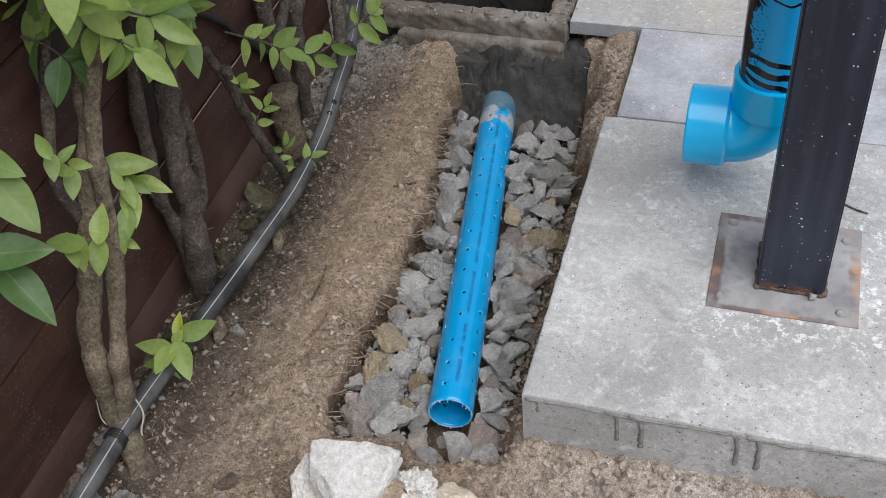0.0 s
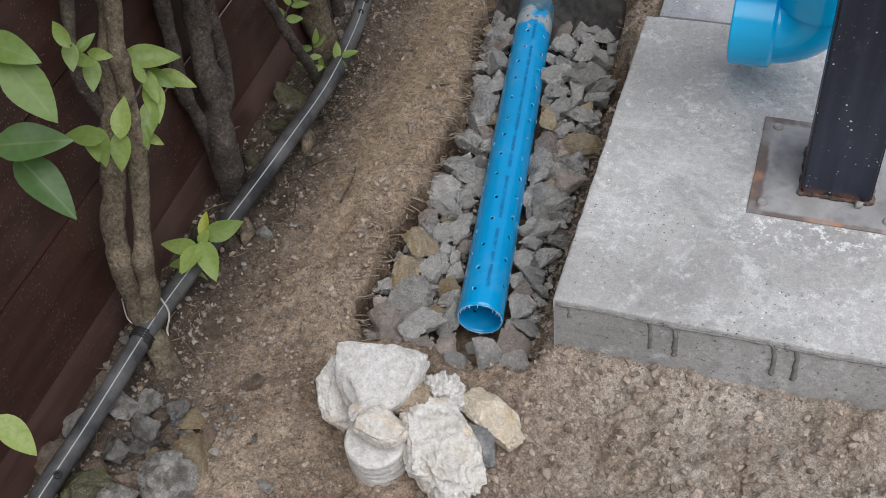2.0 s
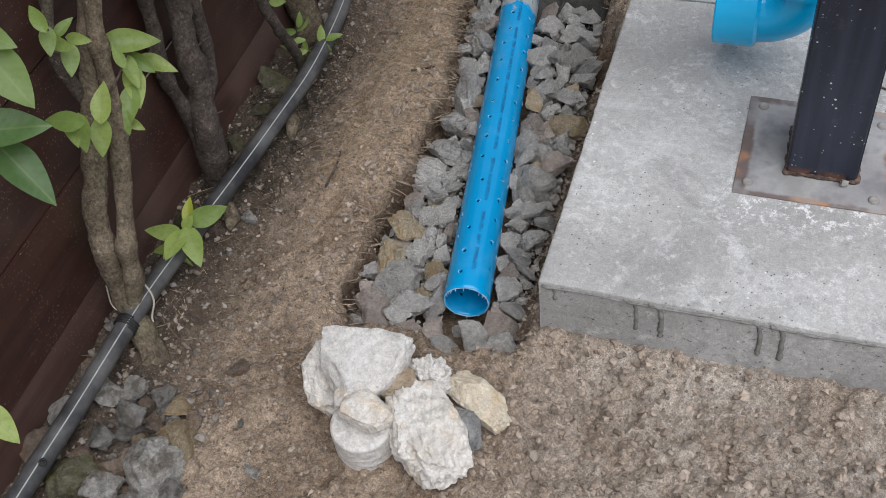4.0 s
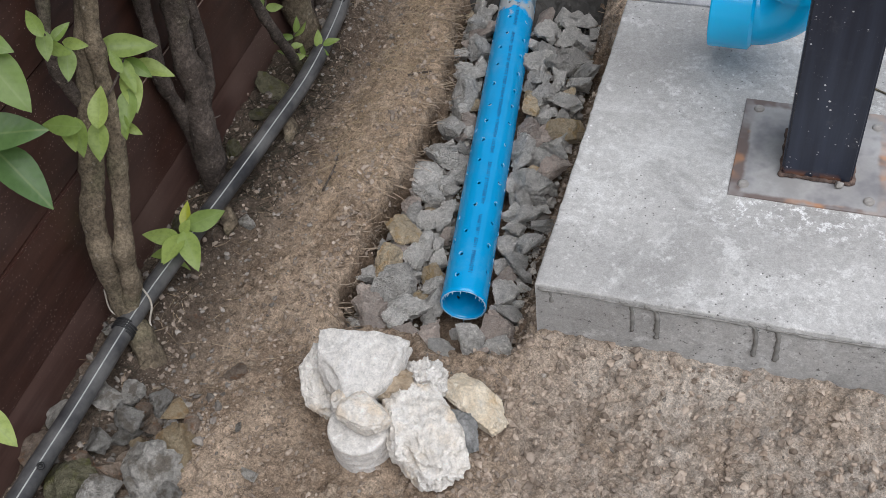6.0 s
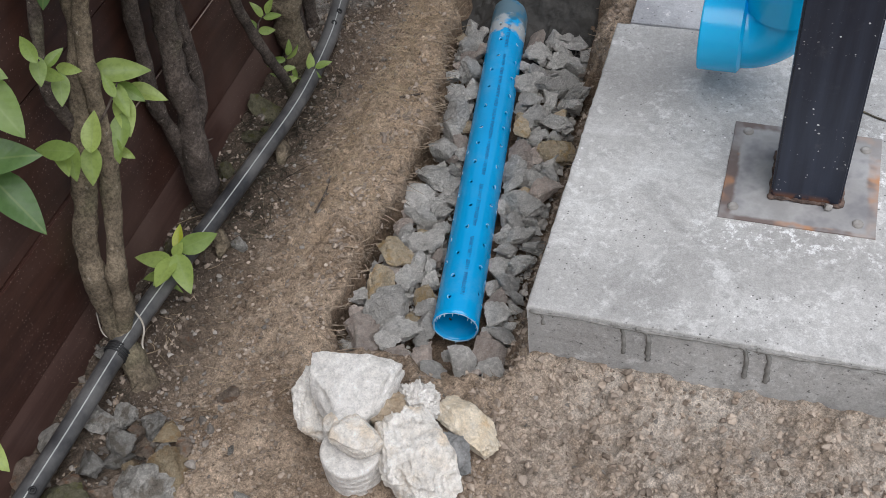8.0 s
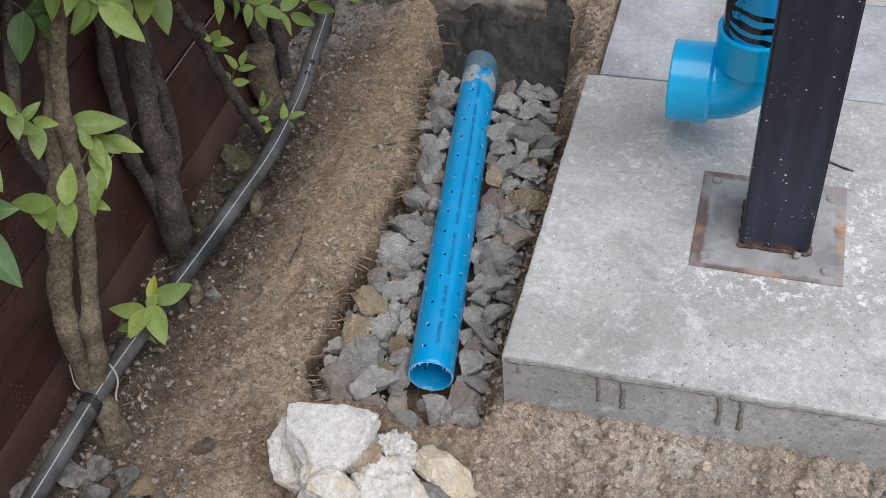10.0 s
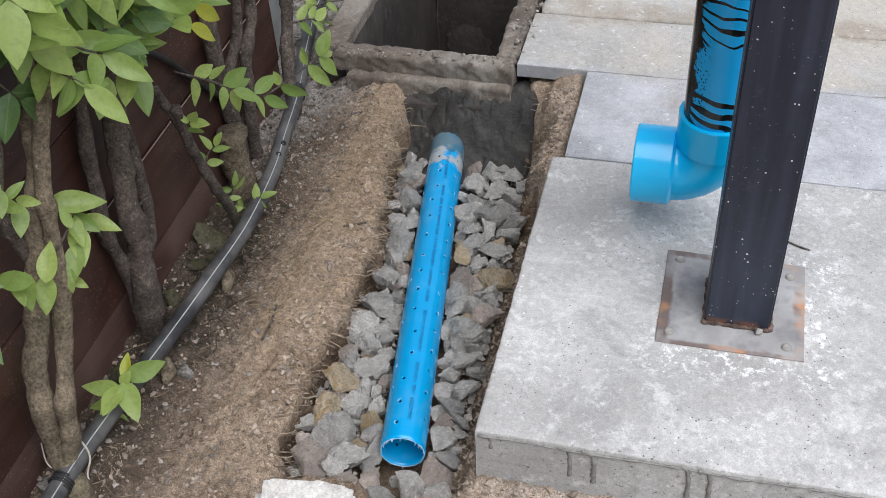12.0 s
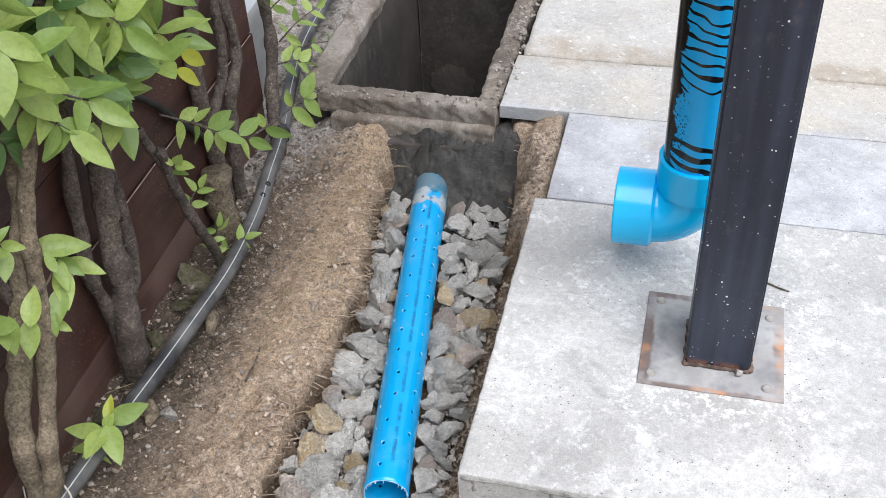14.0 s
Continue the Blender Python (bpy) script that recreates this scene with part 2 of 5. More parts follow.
def black_steel_material():
    m, t, b = nodes_of("black_painted_steel")
    k = Net(t)
    x, y, z = k.xyz()
    st = k.n("ShaderNodeMapping")
    st.inputs["Scale"].default_value = (45, 45, 3)
    k.link(k.co, st.inputs[0])
    base = k.mix(k.ramp(k.noise(1, 6, 0.6, st.outputs[0]), 0.35, 0.85), (0.012, 0.016, 0.029), (0.036, 0.046, 0.073))
    speck = k.math("MULTIPLY", k.ramp(k.noise(150, 5, 0.75), 0.645, 0.675), k.ramp(k.noise(17, 3), 0.46, 0.58))
    base = k.mix(k.math("MULTIPLY", speck, 0.75), base, (0.42, 0.42, 0.41))
    chip = k.math("MULTIPLY", k.ramp(k.math("ADD", k.voronoi(95), k.math("MULTIPLY", k.noise(210, 4, 0.7), 0.34)), 0.235, 0.285, 1, 0), k.ramp(k.noise(13, 3), 0.44, 0.54))
    base = k.mix(chip, base, (0.62, 0.62, 0.62))
    base = k.mix(k.ramp(k.noise(26, 7, 0.75), 0.55, 0.75, 0, 0.35), base, (0.11, 0.11, 0.115))
    rust = k.math("MULTIPLY", k.ramp(z, 0.096, 0.108, 1, 0), k.ramp(k.noise(60, 4), 0.4, 0.55))
    patch = k.math("MULTIPLY", k.ramp(k.noise(14, 4, 0.6), 0.66, 0.70), 0.6)
    base = k.mix(k.math("MAXIMUM", rust, patch), base, (0.16, 0.07, 0.04))
    n = k.bump(k.noise(1, 5, 0.6, st.outputs[0]), 0.05, 0.0005)
    n = k.bump(k.noise(160, 4), 0.12, 0.0006, n)
    finish(b, k, base, k.ramp(k.noise(30, 4), 0.3, 0.7, 0.30, 0.5), n, spec=0.5)
    return m


def plate_material():
    """A steel plate under a skin of cement, rust showing along its rim."""
    m, t, b = nodes_of("cement_smeared_rusty_steel")
    k = Net(t)
    x, y, z = k.xyz()
    d = k.math("MAXIMUM", k.math("ABSOLUTE", k.math("SUBTRACT", x, 0.279)), k.math("ABSOLUTE", k.math("SUBTRACT", y, 0.266)))
    rim = k.ramp(k.math("ADD", d, k.math("MULTIPLY", k.math("SUBTRACT", k.noise(24, 4), 0.5), 0.016)), 0.074, 0.080)
    base = k.mix(k.ramp(k.noise(22, 6), 0.35, 0.7), (0.29, 0.283, 0.275), (0.42, 0.41, 0.40))
    base = k.mix(k.ramp(k.noise(11, 4), 0.52, 0.64, 0, 0.7), base, (0.16, 0.155, 0.165))
    brown = k.mix(k.ramp(k.noise(13, 3), 0.54, 0.64), (0.14, 0.10, 0.088), (0.44, 0.21, 0.095))
    base = k.mix(k.math("MULTIPLY", rim, k.ramp(k.noise(16, 3), 0.40, 0.56, 0.25, 0.9)), base, brown)
    finish(b, k, base, 0.75, k.bump(k.noise(110, 6, 0.7), 0.4, 0.0015), spec=0.3)
    return m


def fence_material(name, low, high, dusty):
    m, t, b = nodes_of(name)
    k = Net(t)
    st = k.n("ShaderNodeMapping")
    st.inputs["Scale"].default_value = (30, 3, 40)
    k.link(k.shift(3.0), st.inputs[0])
    base = k.mix(k.ramp(k.noise(1, 6, 0.65, st.outputs[0]), 0.3, 0.7), low, high)
    base = k.mix(k.ramp(k.noise(5, 4), 0.45, 0.7, 0, dusty), base, (0.15, 0.095, 0.078))
    dust = k.math("MULTIPLY", k.ramp(k.voronoi(210), 0.12, 0.22, 1, 0), k.ramp(k.noise(9, 5), 0.44, 0.62))
    base = k.mix(k.math("MULTIPLY", dust, 0.7), base, (0.34, 0.25, 0.2))
    n = k.bump(k.noise(1, 6, 0.65, st.outputs[0]), 0.2, 0.001)
    finish(b, k, base, k.ramp(k.noise(20, 4), 0.3, 0.7, 0.42, 0.60), n, spec=0.45)
    return m


def bark_material(name, a, c):
    m, t, b = nodes_of(name)
    k = Net(t)
    base = k.mix(k.ramp(k.noise(24, 7, 0.7), 0.33, 0.68), a, c)
    base = k.mix(k.ramp(k.noise(140, 4, 0.7), 0.6, 0.72, 0, 0.8), base, (0.36, 0.31, 0.26))
    base = k.mix(k.ramp(k.noise(9, 4), 0.55, 0.7, 0, 0.45), base, (0.13, 0.13, 0.07))
    n = k.bump(k.noise(60, 8, 0.75), 1.0, 0.008)
    n = k.bump(k.voronoi(150), 0.5, 0.002, n)
    base = k.grit(k.grit(base, 220, 0.58, 1.42), 60, 0.75, 1.25)
    finish(b, k, base, 0.9, n, spec=0.25)
    return m


def leaf_material(name, a, c):
    m, t, b = nodes_of(name)
    k = Net(t)
    base = k.mix(k.info.outputs["Random"], a, c)
    base = k.mix(k.ramp(k.noise(9, 3, 0.6, k.shift()), 0.4, 0.75, 0, 0.35), base, tuple(0.7 * v for v in a))
    x, y, z = k.xyz()
    rib = k.ramp(k.math("ABSOLUTE", x), 0.004, 0.022, 0.30, 0.0)
    base = k.mix(rib, base, (0.26, 0.33, 0.13))
    vein = k.math("SINE", k.math("ADD", k.math("MULTIPLY", y, 55.0), k.math("MULTIPLY", k.math("ABSOLUTE", x), -50.0)))
    n = k.bump(vein, 0.04, 0.02)
    finish(b, k, base, 0.42, n, spec=0.45)
    tr = k.n("ShaderNodeBsdfTranslucent")
    k.link(k.value(base, 1.5), tr.inputs["Color"])
    mx = k.n("ShaderNodeMixShader")
    mx.inputs[0].default_value = 0.32
    k.link(b.outputs[0], mx.inputs[1])
    k.link(tr.outputs[0], mx.inputs[2])
    k.link(mx.outputs[0], t.nodes["Material Output"].inputs["Surface"])
    return m


def simple_material(name, a, c, scale, rough, bump=0.3, dist=0.002, metal=0.0, island=False):
    m, t, b = nodes_of(name)
    k = Net(t)
    base = k.mix(k.ramp(k.noise(scale, 6, 0.65), 0.32, 0.7), a, c)
    if island:
        g = k.n("ShaderNodeNewGeometry")
        base = k.value(base, k.ramp(g.outputs["Random Per Island"], 0, 1, 0.60, 1.25))
    n = k.bump(k.noise(scale * 6, 6, 0.7), bump, dist)
    finish(b, k, base, rough, n, metal=metal, spec=0.35)
    return m


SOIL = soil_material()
CONC = concrete_material("grey_concrete", (0.475, 0.462, 0.443), (0.33, 0.32, 0.305), (0.69, 0.68, 0.66), crust=True)
CONC3 = concrete_material("pale_weathered_concrete", (0.43, 0.414, 0.39), (0.325, 0.312, 0.29), (0.52, 0.507, 0.483), 0.54, tint=(0.46, 0.42, 0.36), bands=True)
CURB = concrete_material("dirty_brown_concrete", (0.20, 0.163, 0.13), (0.095, 0.077, 0.063), (0.38, 0.345, 0.30), 0.52, spots=False)
# Pit walls, floor and plug: much darker concrete than the rims.
PIT = concrete_material("dark_concrete", (0.062, 0.052, 0.046), (0.034, 0.029, 0.026), (0.11, 0.098, 0.088), 0.62, spots=False)
PIT_PLUG = concrete_material("dark_mortar_patch", (0.085, 0.075, 0.066), (0.05, 0.043, 0.038), (0.13, 0.115, 0.10), 0.58, spots=False)
GREY_STONE = stone_material("grey_limestone", (0.56, 0.53, 0.485), (0.78, 0.745, 0.695), (0.87, 0.845, 0.80), vary=(0.80, 1.18))
TAN_STONE = stone_material("tan_limestone", (0.60, 0.47, 0.31), (0.76, 0.64, 0.47), (0.82, 0.75, 0.62), (0.66, 0.46, 0.23))
PINK_STONE = stone_material("brown_pink_stone", (0.52, 0.42, 0.36), (0.68, 0.59, 0.52), (0.72, 0.69, 0.66), vary=(0.82, 1.25))
PILE_PALE = stone_material("rough_pale_limestone", (0.76, 0.70, 0.62), (0.84, 0.80, 0.74), (0.88, 0.86, 0.82), (0.74, 0.62, 0.48), 55.0, (1.04, 1.14))
PILE_GREY = stone_material("pale_grey_mortar_lump", (0.75, 0.71, 0.655), (0.84, 0.805, 0.755), (0.89, 0.865, 0.825), None, 55.0, (1.02, 1.12))
PILE_TAN = stone_material("cream_ochre_limestone", (0.72, 0.60, 0.44), (0.82, 0.73, 0.59), (0.86, 0.81, 0.72), (0.62, 0.46, 0.28), 55.0, (0.95, 1.1))
PILE_CRUST = stone_material("brown_crusted_limestone", (0.40, 0.31, 0.22), (0.56, 0.46, 0.34), (0.68, 0.60, 0.50), (0.33, 0.24, 0.15), 55.0, (0.95, 1.05))
PILE_DARK = stone_material("dark_grey_stone", (0.25, 0.25, 0.24), (0.42, 0.41, 0.40), (0.5, 0.49, 0.48), None, 55.0, (0.92, 1.08))
MOSS_STONE = stone_material("mossy_stone", (0.13, 0.12, 0.075), (0.25, 0.23, 0.15), (0.33, 0.31, 0.21), (0.16, 0.155, 0.055))
BLUE = plastic_material("blue_pvc", (0.001, 0.32, 0.66), 0.10, 0.10, grime=0.635)
BLUE_NEW = plastic_material("bright_blue_pvc", (0.002, 0.53, 0.98), 0.10, 0.03)
BLUE_SMEAR = smeared_pipe_material()
INK = simple_material("dark_blue_ink", (0.01, 0.05, 0.16), (0.015, 0.07, 0.2), 90, 0.5, 0.0)
SWARF = simple_material("pale_cut_plastic", (0.22, 0.45, 0.62), (0.40, 0.60, 0.74), 60, 0.6)
STEEL = black_steel_material()
PLATE = plate_material()
BOLT = simple_material("cement_coated_bolt", (0.27, 0.25, 0.23), (0.42, 0.40, 0.37), 70, 0.8, 0.5)
RUST = simple_material("rusty_weld", (0.05, 0.035, 0.03), (0.22, 0.15, 0.12), 70, 0.85, 0.8, 0.003)
FENCE = fence_material("dark_red_brown_board", (0.028, 0.0115, 0.0085), (0.060, 0.0255, 0.0185), 0.30)
# Lowest board: dust, plus the board's sheen put into a paler base colour.
FENCE_LOW = fence_material("dusty_sheen_red_brown_board", (0.064, 0.032, 0.026), (0.110, 0.061, 0.049), 0.7)
BARK = bark_material("grey_brown_bark", (0.072, 0.057, 0.048), (0.145, 0.116, 0.097))
BARK_PALE = bark_material("pale_tan_bark", (0.135, 0.107, 0.075), (0.265, 0.212, 0.148))
LEAF = leaf_material("green_leaf", (0.165, 0.255, 0.060), (0.365, 0.455, 0.125))
LEAF_DARK = leaf_material("deep_green_leaf", (0.075, 0.15, 0.045), (0.145, 0.235, 0.078))
LEAF_YELLOW = leaf_material("yellow_green_leaf", (0.36, 0.40, 0.04), (0.45, 0.44, 0.05))
HOSE = simple_material("dusty_black_polythene", (0.030, 0.030, 0.033), (0.135, 0.131, 0.126), 13, 0.36, 0.2, 0.001)
STRIPE = simple_material("pale_grey_line", (0.36, 0.36, 0.35), (0.5, 0.5, 0.48), 80, 0.6)
BLACK = simple_material("black_rubber", (0.012, 0.012, 0.013), (0.03, 0.03, 0.03), 40, 0.5)
WIRE = simple_material("pale_string", (0.36, 0.32, 0.26), (0.5, 0.46, 0.4), 120, 0.8)
MORTAR = simple_material("wet_grey_mortar", (0.027, 0.025, 0.022), (0.060, 0.056, 0.050), 30, 0.5, 0.8, 0.004)
DRIP = simple_material("dark_cement_drip", (0.17, 0.165, 0.15), (0.29, 0.28, 0.262), 60, 0.85, 0.5)
DEAD_GRASS = simple_material("dead_grass", (0.045, 0.038, 0.027), (0.10, 0.085, 0.06), 30, 0.9, 0.0, island=True)
EDGE_GLINT = simple_material("pale_edge_glint", (0.30, 0.21, 0.17), (0.42, 0.32, 0.27), 60, 0.6)
STRAW = simple_material("dry_straw", (0.32, 0.235, 0.145), (0.48, 0.38, 0.26), 20, 0.9, 0.0, island=True)
ROOT = simple_material("pale_dry_root", (0.27, 0.20, 0.14), (0.47, 0.38, 0.29), 30, 0.9, 0.0, island=True)
LOOSE = simple_material("loose_dusty_gravel", (0.15, 0.128, 0.108), (0.33, 0.297, 0.262), 60, 0.92, 0.5, 0.002, island=True)
GRAVEL = simple_material("mixed_fine_gravel", (0.40, 0.37, 0.33), (0.58, 0.54, 0.49), 60, 0.92, 0.5, 0.002, island=True)
CRUMB = simple_material("old_concrete_crumbs", (0.20, 0.17, 0.142), (0.36, 0.325, 0.285), 50, 0.95, 0.6, 0.003, island=True)
CLOD = simple_material("soil_crumbs", (0.26, 0.20, 0.152), (0.45, 0.37, 0.30), 50, 0.95, 0.6, 0.003, island=True)
TIN = simple_material("bright_tin", (0.6, 0.6, 0.61), (0.75, 0.75, 0.76), 20, 0.35, 0.2, 0.002, metal=0.7)

# ---- mesh helpers ----


def part(name, data, material, parent=None, label="", smooth=True, crease=0):
    """Links a bmesh or (verts, faces) as one mesh object, under a parent if given."""
    me = bpy.data.meshes.new(name)
    if isinstance(data, tuple):
        me.from_pydata(data[0], [], data[1])
    else:
        bmesh.ops.recalc_face_normals(data, faces=data.faces)
        data.to_mesh(me)
        data.free()
    me.materials.append(material)
    me.polygons.foreach_set("use_smooth", [smooth] * len(me.polygons))
    if crease:
        me.set_sharp_from_angle(angle=radians(crease))
    ob = new(name, me)
    if parent:
        ob.parent = parent
    if label:
        ob["label"] = label
    return ob


def empty(name, label, category, group="", kind=""):
    return tagged(new(name), label, category, group, kind)


def smoothstep(a, b, v):
    s = np.clip((v - a) / (b - a), 0, 1)
    return s * s * (3 - 2 * s)


def fractal(p, scale, octaves=4):
    return noise.fractal(Vector(p) * scale, 0.9, 2.1, octaves)


_lat = np.random.RandomState(5).rand(64, 64)


def vnoise(x, y, scale, octaves=4, gain=0.5):
    """Smooth value noise on arrays, about -0.5 to 0.5."""
    total, amp, s = 0.0, 1.0, scale
    for o in range(octaves):
        u, v = x * s + 17.3 * o, y * s + 5.1 * o
        i, j = np.floor(u).astype(int), np.floor(v).astype(int)
        a, c = u - i, v - j
        a, c = a * a * (3 - 2 * a), c * c * (3 - 2 * c)
        g = lambda p, q: _lat[p % 64, q % 64]
        total = total + amp * ((g(i, j) * (1 - a) + g(i + 1, j) * a) * (1 - c) + (g(i, j + 1) * (1 - a) + g(i + 1, j + 1) * a) * c - 0.5)
        amp, s = amp * gain, s * 2.03
    return total


def spline(pts, n):
    """Catmull-Rom through the points, n steps a span."""
    p = [Vector(q) for q in pts]
    p = [2 * p[0] - p[1], *p, 2 * p[-1] - p[-2]]
    out = []
    for i in range(1, len(p) - 2):
        for s in range(n):
            t = s / n
            out.append(0.5 * (2 * p[i] + (p[i + 1] - p[i - 1]) * t + (2 * p[i - 1] - 5 * p[i] + 4 * p[i + 1] - p[i + 2]) * t * t
                              + (3 * p[i] - p[i - 1] - 3 * p[i + 1] + p[i + 2]) * t ** 3))
    return out + [p[-2]]


def tube(pts, r0, r1, seg=10, steps=5, rough=0.0, bm=None, scale=40.0):
    """A tapered, uneven round rod through the points, with closed ends."""
    bm = bm or bmesh.new()
    line = spline(pts, steps)
    rings = []
    side = None
    for i, c in enumerate(line):
        d = (line[min(i + 1, len(line) - 1)] - line[max(i - 1, 0)]).normalized()
        if side is None:
            side = d.orthogonal().normalized()
        side = (side - d * side.dot(d)).normalized()
        up = d.cross(side)
        r = r0 + (r1 - r0) * i / (len(line) - 1)
        ring = []
        for j in range(seg):
            a = 2 * math.pi * j / seg
            v = side * math.cos(a) + up * math.sin(a)
            k = 1 + (rough * fractal(c + v * r, scale, 3) if rough else 0)
            ring.append(bm.verts.new(c + v * r * k))
        rings.append(ring)
    for a, b in zip(rings, rings[1:]):
        for j in range(seg):
            bm.faces.new((a[j], a[(j + 1) % seg], b[(j + 1) % seg], b[j]))
    bm.faces.new(rings[0][::-1])
    bm.faces.new(rings[-1])
    return bm


def slab(x0, x1, y0, y1, z0, z1, r, step, amp, skew=0.0, fine=30.0):
    """A cast block with softly broken edges; dense near the low-x and low-y sides."""
    def axis(a, b):
        inner = np.arange(a + r, min(b - r, a + 0.75), step)
        if b - r > a + 0.75:
            inner = np.r_[inner, np.linspace(a + 0.75, b - r, 12)]
        else:
            inner = np.r_[inner[:-1], b - r]
        return np.r_[[a] * 9, a + 0.3 * r, inner, b - 0.3 * r, [b] * 9]
    X, Y = axis(x0, x1), axis(y0, y1)
    nx, ny = len(X), len(Y)
    I, J = np.meshgrid(np.arange(nx), np.arange(ny), indexing="ij")
    k = np.minimum(np.minimum(I, nx - 1 - I), np.minimum(J, ny - 1 - J))
    lev = np.r_[np.linspace(z0, z1 - r, 9), z1 - 0.3 * r]
    Z = np.where(k < 10, lev[np.minimum(k, 9)], z1)
    GX, GY = X[I], Y[J]
    edge = (k < 12) * 1.0
    e = vnoise(GX + 0.37 * Z, GY + 0.61 * Z, fine, 4)
    GX = GX + np.where(I < 11, amp, np.where(I > nx - 12, -amp, 0)) * (e + 0.35) * edge
    GY = GY + np.where(J < 11, amp, np.where(J > ny - 12, -amp, 0)) * (vnoise(GX + 0.7 * Z, GY - Z, fine, 4) + 0.35) * edge
    Z = Z + vnoise(GX, GY, 9, 4) * amp * 0.6 - np.where((k >= 9) & (k < 13), np.maximum(vnoise(GX, GY, 60, 3) - 0.1, 0) * amp * 2, 0)
    GY = GY + skew * (GX - x0)
    verts = np.stack([GX, GY, Z], -1).reshape(-1, 3)
    q = lambda a, b: a * ny + b
    i, j = I[:-1, :-1].ravel(), J[:-1, :-1].ravel()
    faces = np.stack([q(i, j), q(i + 1, j), q(i + 1, j + 1), q(i, j + 1)], -1)
    return verts.tolist(), faces.tolist()


def rock(seed, size, squash=(1, 0.8, 0.6), sub=3, cuts=12, rough=0.10, lo=0.50, hi=0.78, crag=0.0):
    """A broken stone: a ball cut by chance planes and roughened."""
    rnd = random.Random(seed)
    bm = bmesh.new()
    bmesh.ops.create_icosphere(bm, subdivisions=sub, radius=1.0)
    planes = []
    for _ in range(cuts):
        n = Vector((rnd.gauss(0, 1), rnd.gauss(0, 1), rnd.gauss(0, 1))).normalized()
        planes.append((n, rnd.uniform(lo, hi)))
    off = Vector((seed * 1.7, seed * 0.3, 0))
    for v in bm.verts:
        for n, d in planes:
            s = v.co.dot(n)
            if s > d:
                v.co -= n * (s - d)
        v.co *= 1 + rough * (0.45 * fractal(v.co + off, 1.8, 3) + 0.6 * fractal(v.co - off, 7.5, 5))
        if crag:
            v.co *= 1 - crag * (1.3 * abs(fractal(v.co + off, 2.3, 4)) + 0.5 * abs(fractal(v.co - off, 6.0, 4)))
        v.co = Vector((v.co.x * squash[0], v.co.y * squash[1], v.co.z * squash[2])) * size
    return bm

# ---- ground ----
GRAVEL_TOP = -0.048


def lerp(v, xs, ys):
    return np.interp(v, xs, ys)


def trench_left(y):
    return lerp(y, [-0.06, -0.03, 0.04, 0.098, 0.174, 0.24, 0.325, 0.41, 0.50, 0.60, 0.80], [-0.247, -0.252, -0.262, -0.266, -0.258, -0.254, -0.245, -0.252, -0.270, -0.288, -0.302])


def ground_height(x, y):
    x, y = np.asarray(x, float), np.asarray(y, float)
    wob = vnoise(x, y, 21, 4, 0.65) * 0.026
    z = 0.004 + 0.010 * vnoise(x, y, 5, 4)
    z = z + 0.014 * np.exp(-((x + 0.32) / 0.06) ** 2) * smoothstep(0.0, 0.2, y)
    z = z - 0.035 * smoothstep(-0.06, 0.10, x) * (1 - smoothstep(0.0, 0.05, y))
    z = z - 0.012 * np.exp(-((x + 0.40) / 0.05) ** 2)
    z = z + 0.030 * smoothstep(0.62, 0.77, y) * (1 - smoothstep(-0.33, -0.29, x)) * smoothstep(-0.47, -0.42, x)
    xl = trench_left(y) + wob
    inside = smoothstep(xl - 0.006, xl + 0.012, x) * smoothstep(-0.055, 0.0, y + wob) * (1 - smoothstep(0.86, 0.88, y))
    floor_z = -0.084
    right = floor_z + 0.087 * smoothstep(-0.052, -0.004, x + wob * 0.6)
    ledge = smoothstep(0.50, 0.58, y + wob)
    right_far = floor_z + (0.146 + 0.012 * smoothstep(0.68, 0.76, y)) * smoothstep(-0.080, -0.012, x + wob + 0.02 * smoothstep(0.70, 0.76, y))
    bed = right * (1 - ledge) + right_far * ledge
    corner = smoothstep(0.742, 0.778, y + wob) * smoothstep(-0.110, -0.080, x + wob)
    bed = bed * (1 - corner) + np.maximum(bed, 0.054) * corner
    z = z * (1 - inside) + bed * inside
    under = smoothstep(0.004, 0.03, x) * smoothstep(0.004, 0.03, y)
    z = z * (1 - under) - 0.05 * under
    rough = 0.010 * vnoise(x, y, 50, 3, 0.6) + 0.005 * vnoise(x, y, 150, 2, 0.6)
    trod = smoothstep(-0.08, 0.06, x) * (1 - smoothstep(-0.03, 0.0, y))
    rough = rough + trod * (0.022 * np.abs(vnoise(x, y, 19, 5, 0.62)) + 0.007 * np.abs(vnoise(x, y, 120, 3, 0.7)) - 0.004)
    return z + rough * (1 - under)


def axis_of(a, b, step, far):
    return np.r_[[-far, -far / 4, -6, -2.5, a - 0.6, a - 0.2], np.arange(a, b, step), [b + 0.2, b + 0.6, 2.5, 6, far / 4, far]]


gx, gy = axis_of(-0.68, 0.62, 0.0042, 80), axis_of(-0.52, 0.86, 0.0042, 80)
GX, GY = np.meshgrid(gx, gy, indexing="ij")
GZ = ground_height(GX, GY)
